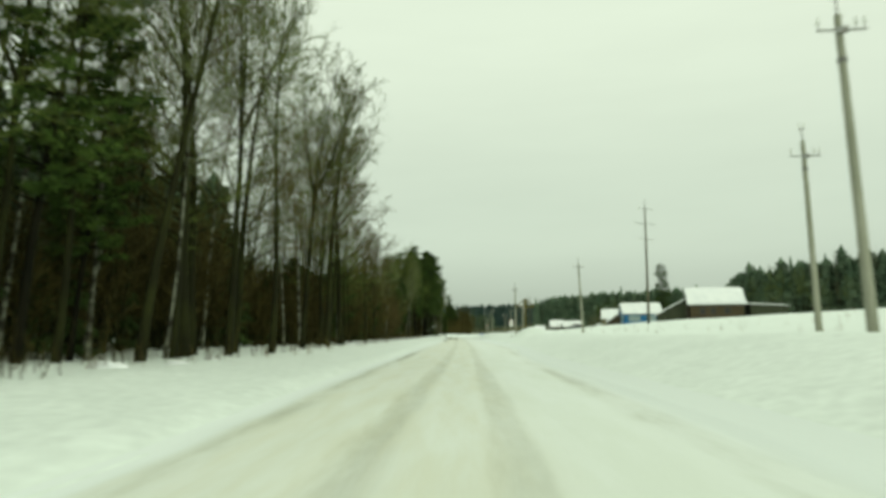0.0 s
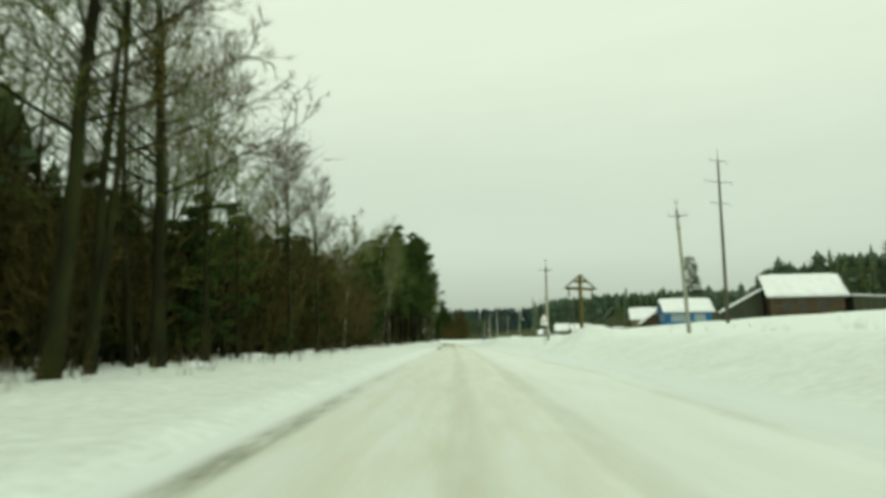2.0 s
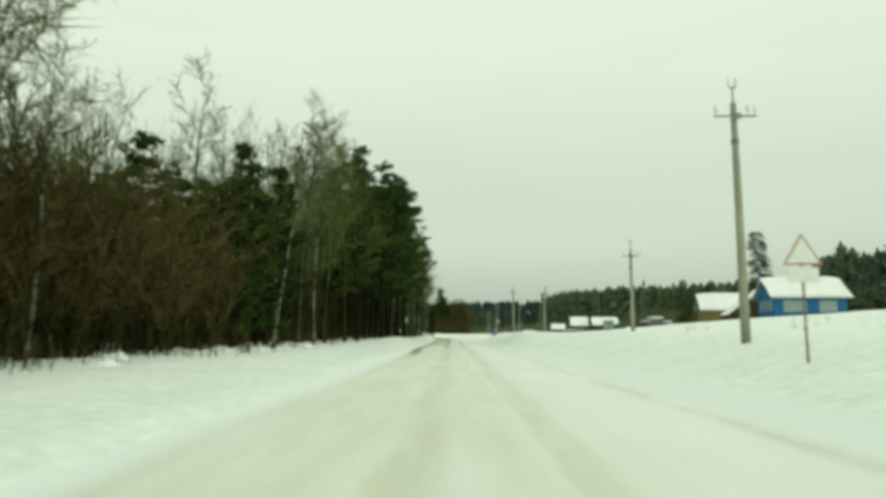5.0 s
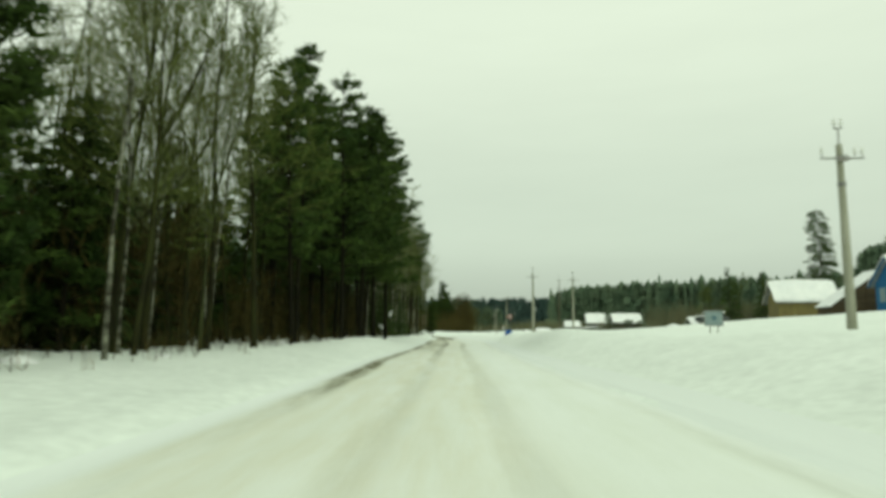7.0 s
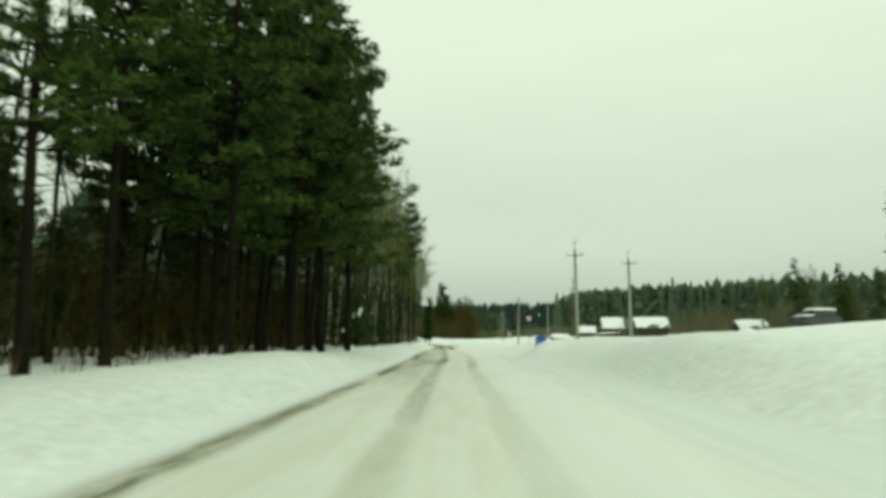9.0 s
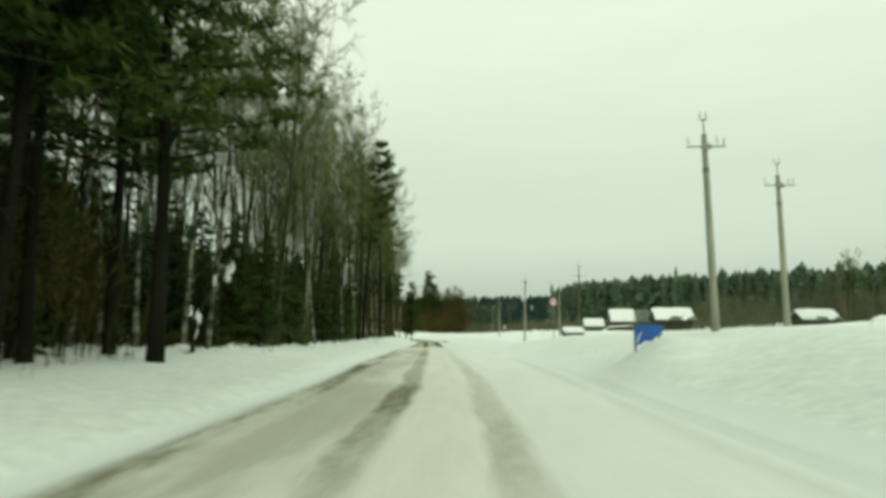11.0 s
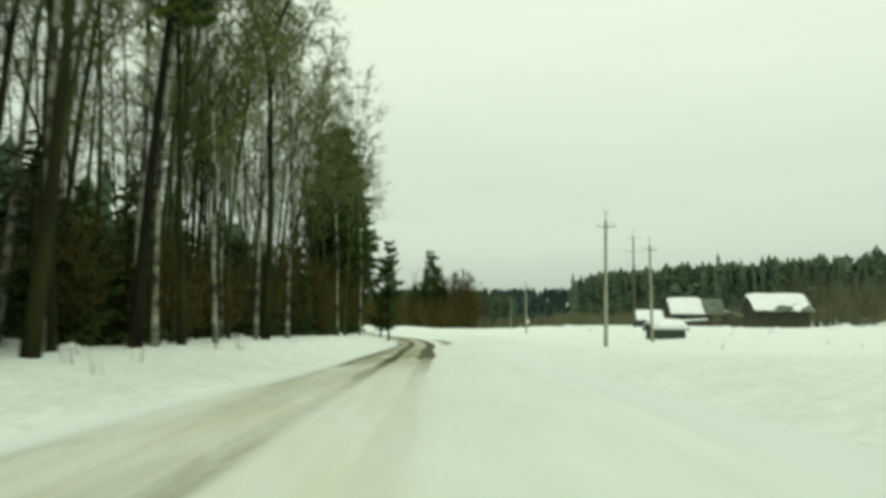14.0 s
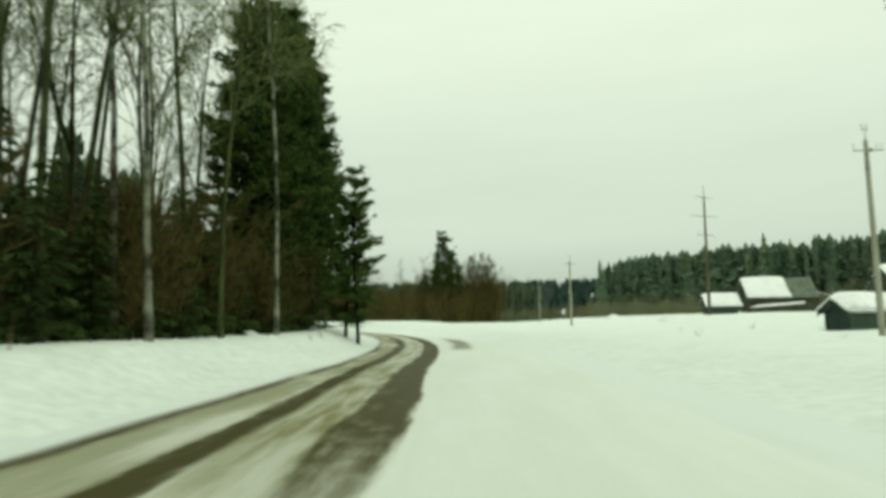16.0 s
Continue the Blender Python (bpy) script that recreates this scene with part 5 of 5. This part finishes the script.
def ridged_wall(lo, hi):
    """A wall of horizontal logs or boards, as one closed shape with grooves between them."""
    flat = hi[0] - lo[0] > hi[1] - lo[1]
    a, b, t0, t1 = (lo[0], hi[0], lo[1], hi[1]) if flat else (lo[1], hi[1], lo[0], hi[0])
    n = max(4, round((hi[2] - lo[2]) / 0.24))
    out, back = [], []
    for i in range(n):
        z0, z1 = lo[2] + (hi[2] - lo[2]) * i / n, lo[2] + (hi[2] - lo[2]) * (i + 1) / n
        out += [(t0 + 0.025, z0), (t0, z0 + 0.05), (t0, z1 - 0.05)]
        back += [(t1 - 0.025, z0), (t1, z0 + 0.05), (t1, z1 - 0.05)]
    loop = out + [(t0 + 0.025, hi[2]), (t1 - 0.025, hi[2])] + back[::-1]
    g = Geo()
    k = len(loop)
    for s in (a, b):
        g.v += [(s, t, z) if flat else (t, s, z) for t, z in loop]
    g.f = [(i, (i + 1) % k, (i + 1) % k + k, i + k) for i in range(k)] + [tuple(range(k))[::-1], tuple(range(k, 2 * k))]
    return g


def house(name, label, cx, cy, base, length, width, wall_h, roof_h, turn, wall_mat, gable_mat, windows=(), chimney=None, bare_roof=0.0,
          snow=0.28, overhang=0.45, roof_mat=SLATE, seed=1, glass=GLASS, patchy=False, trim=TRIM_WHITE):
    """A gabled house: x along the ridge. windows: (side, offset, width, height, sill, panes); sides n, s, w, e."""
    rng = random.Random(seed)
    root = thing(name, pose(cx, cy, base, 0, 0, turn), label, "house")
    hl, hw, t = length / 2, width / 2, 0.18
    for wall, lo, hi in (("front_wall", (-hl, -hw, -1.2), (hl, -hw + t, wall_h)), ("back_wall", (-hl, hw - t, -1.2), (hl, hw, wall_h)),
                         ("end_wall", (-hl, -hw + t, -1.2), (-hl + t, hw - t, wall_h)), ("end_wall", (hl - t, -hw + t, -1.2), (hl, hw - t, wall_h))):
        part(wall, ridged_wall(lo, hi), wall_mat, root)
    for side in (-1, 1):
        g = Geo()
        x0, x1 = (side * hl - 0.09, side * hl + 0.09)
        x0, x1 = x0 - side * 0.08, x1 - side * 0.08
        for xx in (x0, x1):
            g.v += [(xx, -hw, wall_h), (xx, hw, wall_h), (xx, 0, wall_h + roof_h)]
        g.f = [(0, 1, 2), (5, 4, 3), (0, 3, 4, 1), (1, 4, 5, 2), (2, 5, 3, 0)]
        part("gable", g, gable_mat, root, "boarded gable")
    slope = roof_h / hw
    for side in (-1, 1):
        g = Geo()
        a = hl + overhang
        w1 = hw + overhang
        z1 = wall_h + roof_h - slope * w1
        for dz in (0.0, 0.1):
            g.v += [(-a, 0, wall_h + roof_h + dz), (a, 0, wall_h + roof_h + dz), (a, side * w1, z1 + dz), (-a, side * w1, z1 + dz)]
        g.f = [(3, 2, 1, 0), (4, 5, 6, 7), (0, 1, 5, 4), (1, 2, 6, 5), (2, 3, 7, 6), (3, 0, 4, 7)]
        roof = part("roof_slope", g, roof_mat, root, "roof slope of grey sheets")
        cover = 2 * a * (1 - bare_roof)
        s = snow_sheet(cover, 0.0, side * (w1 - 0.02), wall_h + roof_h + 0.1, z1 + 0.1, snow, rng, patchy=patchy)
        s.v = [(x - (2 * a - cover) / 2, y, z) for x, y, z in s.v]
        part("snow_cover", s, ROOF_SNOW, roof, "thick snow on the roof", soft=True)
        for end in (-1, 1):
            b = Geo()
            x0, x1 = sorted((end * a, end * (a + 0.035)))
            for xx in (x0, x1):
                b.v += [(xx, 0, wall_h + roof_h - 0.12), (xx, side * w1, z1 - 0.12), (xx, side * w1, z1 + 0.1), (xx, 0, wall_h + roof_h + 0.1)]
            b.f = [(0, 1, 2, 3), (7, 6, 5, 4), (0, 4, 5, 1), (1, 5, 6, 2), (2, 6, 7, 3), (3, 7, 4, 0)]
            part("barge_board", b, gable_mat, root)
    for side, off, w, h, sill, panes in windows:
        m = {"s": pose(off, -hw - 0.02, sill, 0, 0, 0), "n": pose(off, hw + 0.02, sill, 0, 0, 180),
             "w": pose(-hl - 0.02, off, sill, 0, 0, -90), "e": pose(hl + 0.02, off, sill, 0, 0, 90)}[side]
        window(root, m, w, h, panes, glass, trim)
    if chimney:
        g = Geo()
        x, y = chimney
        zt = wall_h + roof_h
        g.box((x - 0.27, y - 0.27, zt - 1.2), (x + 0.27, y + 0.27, zt + 0.75), 0.015)
        g.box((x - 0.33, y - 0.33, zt + 0.75), (x + 0.33, y + 0.33, zt + 0.88), 0.015)
        part("chimney", g, BRICK_CLAY, root, "red brick chimney")
    return root


def lean_to(name, label, cx, cy, base, length, depth, low, high, turn, wall_mat, snow=0.22):
    """A shed with a single slope: x along its length, the roof falls towards -x."""
    root = thing(name, pose(cx, cy, base, 0, 0, turn), label, "shed")
    hl, hd, t = length / 2, depth / 2, 0.1
    for y0, y1 in ((-hd, -hd + t), (hd - t, hd)):
        g = Geo()
        for yy in (y0, y1):
            g.v += [(-hl, yy, -1.0), (hl, yy, -1.0), (hl, yy, high), (-hl, yy, low)]
        g.f = [(0, 1, 2, 3), (7, 6, 5, 4), (0, 4, 5, 1), (1, 5, 6, 2), (2, 6, 7, 3), (3, 7, 4, 0)]
        part("board_wall", g, wall_mat, root)
    for x0, x1, h in ((-hl, -hl + t, low), (hl - t, hl, high)):
        g = Geo()
        g.box((x0, -hd + t, -1.0), (x1, hd - t, h - 0.03))
        part("end_wall", g, wall_mat, root)
    for k in range(int(length / 0.9) + 1):
        x = -hl + 0.06 + (length - 0.12) * k / int(length / 0.9)
        g = Geo()
        g.box((x - 0.05, -hd - 0.035, -1.0), (x + 0.05, -hd, low + (high - low) * (x + hl) / length - 0.02), 0.006)
        part("batten", g, wall_mat, root)
    g = Geo()
    o = 0.25
    s = (high - low) / length
    for dz in (0.0, 0.08):
        g.v += [(-hl - o, -hd - o, low - s * o + dz), (hl + o, -hd - o, high + s * o + dz), (hl + o, hd + o, high + s * o + dz), (-hl - o, hd + o, low - s * o + dz)]
    g.f = [(3, 2, 1, 0), (4, 5, 6, 7), (0, 1, 5, 4), (1, 2, 6, 5), (2, 3, 7, 6), (3, 0, 4, 7)]
    roof = part("roof_sheet", g, SLATE, root)
    sheet = snow_sheet(depth + 2 * o - 0.25, hl + o, -hl - o, high + s * o + 0.08, low - s * o + 0.08, snow, random.Random(5))
    sheet.v = [(y, x, z) for x, y, z in sheet.v]
    sheet.f = [f[::-1] for f in sheet.f]
    part("snow_cover", sheet, ROOF_SNOW, roof, "thick snow on the shed roof", soft=True)
    return root


house("log_house", "old brown log house with a snow covered roof", 49.5, 121.5, 4.0, 9.5, 6.8, 3.1, 2.9, -11.0, LOG_BROWN, BOARD_DARK,
      windows=(("s", -2.6, 0.8, 1.1, 1.1, 2), ("s", -0.7, 0.8, 1.1, 1.1, 2), ("s", 1.8, 0.8, 1.1, 1.1, 2)), seed=3, trim=WOOD_GREY)
lean_to("side_shed", "low dark shed beside the brown log house", 58.6, 119.4, 4.1, 6.6, 5.0, 2.3, 2.7, 169.0, BOARD_DARK)
lean_to("side_shed", "small dark lean-to at the log house gable", 41.6, 123.0, 3.8, 5.4, 2.6, 1.2, 4.2, -11.0, BOARD_DARK, 0.16)
house("blue_house", "bright blue wooden house with snow on its roof", 43.0, 151.4, 3.55, 8.4, 5.4, 2.75, 2.2, -4.0, BOARD_BLUE, BOARD_BLUE,
      windows=(("w", -1.5, 0.7, 1.15, 1.0, 2), ("w", 0.0, 0.7, 1.15, 1.0, 2), ("w", 1.5, 0.7, 1.15, 1.0, 2), ("s", -1.9, 2.6, 1.3, 0.8, 4), ("s", 2.0, 1.9, 1.3, 0.8, 3)),
      seed=4, glass=SKY_PANE, trim=BOARD_TEAL)
lean_to("yard_shed", "dark brown boarded yard shed with snowy sloping roof", 38.6, 158.4, 3.4, 4.4, 3.0, 0.9, 4.1, -4.0, LOG_BROWN, 0.13)
house("ochre_house", "ochre boarded house with a snow covered roof", 42.0, 174.1, 3.4, 6.4, 4.6, 2.3, 2.2, -9.0, BOARD_OLIVE, BOARD_OLIVE,
      windows=(("s", 2.2, 0.6, 0.8, 0.9, 2),), seed=6, trim=WOOD_GREY)
house("grey_house", "dark wooden house with patchy snow on its roof", 47.8, 287.7, 2.05, 7.7, 4.9, 2.9, 2.15, 0.0, BOARD_DARK, BOARD_DARK,
      windows=(("s", -2.0, 0.8, 1.0, 0.9, 2), ("s", 1.0, 0.8, 1.0, 0.9, 2)), seed=7, patchy=True, roof_mat=BARE_ROOF, trim=WOOD_GREY)
house("half_bare_house", "dark wooden house whose roof is half cleared of snow", 47.9, 323.6, 2.6, 10.0, 5.8, 2.7, 2.9, -5.0, BOARD_DARK, BOARD_DARK,
      windows=(("s", -2.0, 0.9, 1.1, 0.9, 2),), bare_roof=0.4, seed=8, roof_mat=BARE_ROOF, trim=WOOD_GREY)
house("far_barn", "low brown barn with a thick snow covered roof", 51.8, 237.0, 1.7, 4.4, 4.0, 2.1, 1.1, -3.0, LOG_BROWN, BOARD_DARK, patchy=True, roof_mat=BARE_ROOF, seed=11)
house("small_barn", "small dark barn with a snow covered roof", 36.8, 318.5, 2.3, 4.3, 4.2, 1.5, 1.6, -5.0, BOARD_GREEN, BOARD_DARK, seed=9)
house("tin_garage", "low dark green garage under a thick snowy roof", 18.5, 247.4, 0.7, 3.0, 1.9, 1.0, 0.55, 10.0, BOARD_GREEN, BOARD_GREEN, overhang=0.2, snow=0.34, seed=10)


lean_to("annex_shed", "low lean-to with a snowy roof beside the half cleared house", 56.6, 322.0, 2.6, 6.5, 3.4, 1.0, 2.9, 175.0, BOARD_DARK, 0.2)
lean_to("wood_shed", "low snow laden wood shed before the dark houses", 41.5, 309.0, 1.9, 6.0, 2.4, 1.2, 1.6, -4.0, BOARD_DARK, 0.3)


def board_fence(name, x0, y0, x1, y1, height, seed):
    """A weathered yard fence: posts, two rails and upright boards, some short or missing."""
    rng = random.Random(seed)
    length = math.hypot(x1 - x0, y1 - y0)
    root = thing(name, pose(x0, y0, 0, 0, 0, math.degrees(math.atan2(y1 - y0, x1 - x0))), "weathered dark wooden yard fence half buried in snow", "fence", "yard fences by the dark houses")

    def floor(s):
        return ground_z(x0 + (x1 - x0) * s / length, y0 + (y1 - y0) * s / length)

    n = max(2, round(length / 2.4))
    for k in range(n + 1):
        s = length * k / n
        g = Geo()
        g.box((s - 0.06, 0.02, floor(s) - 0.4), (s + 0.06, 0.14, floor(s) + height + 0.08), 0.01)
        part("post", g, WOOD_GREY, root)
    for h in (0.3, 0.8):
        for k in range(n):
            a, b = length * k / n, length * (k + 1) / n
            g = Geo()
            g.tube([Vector((a, 0.01, floor(a) + height * h)), Vector((b, 0.01, floor(b) + height * h))], [0.035, 0.035], 4)
            part("rail", g, WOOD_GREY, root)
    s = 0.1
    while s < length:
        if rng.random() > 0.12:
            g = Geo()
            z = floor(s)
            g.box((s, -0.045, z - 0.2), (s + 0.13, -0.025, z + height * rng.uniform(0.85, 1.0)), 0.004)
            part("board", g, BOARD_DARK, root)
        s += 0.17
    return root


board_fence("yard_fence", 38.5, 281.5, 54.0, 283.0, 1.2, 21)
board_fence("yard_fence", 55.0, 283.5, 62.0, 285.0, 1.1, 22)
board_fence("yard_fence", 41.0, 316.5, 52.0, 317.0, 1.2, 23)


# ---- a snowed-in car by the fence ----
def snowed_car(x, y, z, turn):
    root = thing("parked_car", pose(x, y, z, 0, 0, turn), "dark parked car under a thick cap of snow", "car")
    g = Geo()
    g.box((-1.95, -0.8, 0.25), (1.95, 0.8, 0.85), 0.12)
    part("body", g, CAR_PAINT, root, soft=False)
    g = Geo()
    g.v = [(-1.3, -0.76, 0.84), (1.5, -0.76, 0.84), (1.5, 0.76, 0.84), (-1.3, 0.76, 0.84), (-0.75, -0.62, 1.4), (1.25, -0.62, 1.4), (1.25, 0.62, 1.4), (-0.75, 0.62, 1.4)]
    g.f = [(3, 2, 1, 0), (4, 5, 6, 7), (0, 1, 5, 4), (1, 2, 6, 5), (2, 3, 7, 6), (3, 0, 4, 7)]
    part("cabin", g, GLASS, root, "dark cabin glass")
    s = snow_sheet(2.2, -0.68, 0.68, 1.4, 1.4, 0.2, random.Random(3), 10, 5)
    s.v = [(p[0] + 0.25, p[1], p[2]) for p in s.v]
    part("roof_snow", s, ROOF_SNOW, root, "cap of snow", soft=True)
    s = snow_sheet(1.0, -0.74, 0.74, 0.86, 0.86, 0.14, random.Random(4), 8, 5)
    s.v = [(p[0] - 1.38, p[1], p[2]) for p in s.v]
    part("bonnet_snow", s, ROOF_SNOW, root, "snow on the bonnet", soft=True)
    for sx in (-1.2, 1.2):
        for sy in (-0.78, 0.66):
            w = Geo()
            w.tube([Vector((sx, sy - 0.0, 0.31)), Vector((sx, sy + 0.12, 0.31))], [0.31, 0.31], 14)
            wheel = part("wheel", w, RUBBER, root)
            r = Geo()
            yy = sy - 0.01 if sy < 0 else sy + 0.13
            r.tube([Vector((sx, yy, 0.31)), Vector((sx, yy + 0.004, 0.31))], [0.19, 0.18], 12)
            part("rim", r, STEEL, wheel)


snowed_car(31.6, 175.8, ground_z(31.6, 175.8) - 0.05, 12)


# ---- a broken sapling bowed under clumps of snow ----
def snowy_sapling(x, y):
    root = thing("broken_sapling", pose(x, y, ground_z(x, y)), "broken sapling bowed under clumps of snow", "tree")
    g = Geo()
    stem = [Vector((0, 0, -0.2)), Vector((0.1, 0, 0.9)), Vector((0.35, 0.1, 1.8)), Vector((0.75, 0.15, 2.4)), Vector((1.15, 0.2, 2.5))]
    g.tube(stem, [0.08, 0.07, 0.055, 0.045, 0.03], 6)
    g.tube([Vector((0, 0.2, -0.2)), Vector((-0.2, 0.2, 1.3))], [0.07, 0.05], 6)
    part("stem", g, BARK_DARK, root)
    rng = random.Random(9)
    for (px, py, pz), r in (((0.16, 0.0, 1.1), 0.1), ((0.98, 0.2, 2.52), 0.12), ((1.1, 0.2, 2.7), 0.08), ((-0.18, 0.2, 1.25), 0.08), ((0.6, 0.1, 2.28), 0.08), ((0.1, 0, 0.6), 0.08), ((0.08, 0.02, 0.8), 0.06)):
        s = Geo()
        rings = 6
        for i in range(rings + 1):
            a = math.pi * i / rings
            for k in range(9):
                b = 6.2832 * k / 9
                rr = r * (1 + 1.3 * noise.noise(Vector((px * 5 + 1.7 * math.cos(b), pz * 5 + 1.7 * math.sin(b), a * 1.6))))
                s.v.append((px + rr * math.sin(a) * math.cos(b) * 0.8, py + rr * math.sin(a) * math.sin(b) * 0.8, pz + rr * math.cos(a) * 1.9))
        for i in range(rings):
            for k in range(9):
                p, q = i * 9 + k, i * 9 + (k + 1) % 9
                s.f.append((p, p + 9, q + 9, q))
        part("snow_clump", s, ROOF_SNOW, root, "clump of snow", soft=True)


snowy_sapling(-8.8, 161.8)


# ---- dry stalks that stick out of the snow ----
def weeds(name, seed, spots, label):
    rng = random.Random(seed)
    g = Geo()
    for x0, x1, y0, y1, count in spots:
        for _ in range(count):
            x, y = rng.uniform(x0, x1), rng.uniform(y0, y1)
            z = ground_z(x, y)
            for _ in range(rng.choice((3, 5, 7))):
                p = Vector((x + rng.uniform(-0.12, 0.12), y + rng.uniform(-0.12, 0.12), z - 0.05))
                d = Vector((rng.uniform(-0.4, 0.4), rng.uniform(-0.4, 0.4), 1)).normalized()
                sliver(g, p, d, rng.uniform(0.25, 0.8), 0.012, rng)
    ob = part(name, g, GRASS_DRY)
    tagged(ob, label, "dry grass", kind="stuff")


weeds("dry_weeds", 91, [(14, 40, 12, 60, 70), (12, 26, 60, 120, 30), (-8.5, -6.2, 5, 60, 40), (-9, -7, 60, 260, 60), (9, 30, 170, 260, 40)], "dry brown weed stalks poking through the snow")


def tall_fir(x, y):
    made = spruce_tree("spruce_tree", 45, 23.5, 3.2, "lone tall spruce standing behind the village houses", 0.22)
    made.matrix_basis = pose(x, y, ground_z(x, y) - 0.05)


tall_fir(68.4, 218.0)
thicket("village_thicket", 57, ((56, 110, 180, 330, 50, 4.5), (20, 60, 335, 400, 60, 5.5), (56, 66, 205, 240, 24, 5.0), (40, 60, 292, 300, 30, 4.0), (54, 75, 276, 284, 24, 1.8)), "brown leafless bushes behind the village houses", FAR_TWIG)
# the clump of trees between the ochre house and the far barn
for x, y, size in ((49.2, 214.0, 1.5), (51.6, 217.5, 1.2), (54.5, 212.0, 1.35), (57.5, 216.0, 1.15), (60.5, 213.0, 1.3)):
    plant("spruce", x, y, size, 0)
for x, y, size, which in ((46.2, 219.5, 0.48, 0), (48.0, 221.5, 0.52, 1), (50.4, 214.8, 0.5, 3), (53.0, 219.0, 0.56, 0), (56.0, 214.0, 0.52, 1), (59.0, 218.5, 0.54, 3), (62.5, 215.5, 0.5, 0)):
    plant("alder", x, y, size, which)
thicket("clump_thicket", 75, ((46, 64, 210, 222, 40, 6.0),), "grey brown leafless bushes under a clump of trees", FAR_TWIG)
stand("alder", 70, 130, 140, 330, 24, 0.4, 0.6, 4)
stand("alder", 84, 101, 164, 186, 9, 0.6, 0.74, 2.5)



# ---- low bushes weighed down by snow near the houses ----
def snowy_bush(x, y, size, seed):
    rng = random.Random(seed)
    root = thing("snowy_bush", pose(x, y, ground_z(x, y) - 0.05), "low leafless bush bent under heaped snow", "bush", "snowed-in bushes by the houses")
    twigs, cap = Geo(), Geo()
    for _ in range(40):
        p = Vector((rng.gauss(0, 0.4) * size, rng.gauss(0, 0.3) * size, -0.1))
        d = Vector((rng.uniform(-0.6, 0.6), rng.uniform(-0.4, 0.4), 1)).normalized()
        sliver(twigs, p, d, size * rng.uniform(0.6, 1.25), 0.05, rng)
    part("twigs", twigs, TWIG, root)
    n, m = 14, 6
    for j in range(m + 1):
        for i in range(n):
            a, s = 6.2832 * i / n, j / m
            lobes = 1 + 0.45 * noise.noise(Vector((math.cos(a) * 1.6, math.sin(a) * 1.6, seed * 1.7)))
            r = size * 1.15 * lobes * math.cos(1.5707 * s * 0.995)
            top = size * (-0.12 + 0.72 * math.sin(1.5707 * s) + 0.25 * noise.noise(Vector((r * 2.2 * math.cos(a) / size, r * 2.2 * math.sin(a) / size, seed))) * (0.3 + s))
            cap.v.append((r * math.cos(a) * 1.25, r * math.sin(a) * 0.9, top))
    for j in range(m):
        for i in range(n):
            p, q = j * n + i, j * n + (i + 1) % n
            cap.f.append((p, q, q + n, p + n))
    part("snow_cap", cap, ROOF_SNOW, root, "heap of snow", soft=True)


for k, (x, y, s) in enumerate(((42.7, 262.0, 0.8), (51.0, 275.0, 0.9), (49.8, 268.0, 0.8), (60.0, 280.0, 1.2), (63.5, 284.0, 1.3), (22.3, 330.0, 1.2), (19.0, 285.0, 0.8),
                               (31.2, 190.0, 0.7), (30.3, 250.0, 0.9), (52.9, 235.0, 1.2))):
    snowy_bush(x, y, s, k + 1)

edge_rng = random.Random(15)
for k in range(62):
    y = edge_rng.uniform(96, 246) if k < 30 else edge_rng.uniform(4, 96)
    snowy_bush(road_left(y) - edge_rng.uniform(4.9, 7.2 if k < 30 else 10.0), y, edge_rng.uniform(0.2, 0.42), k + 40)
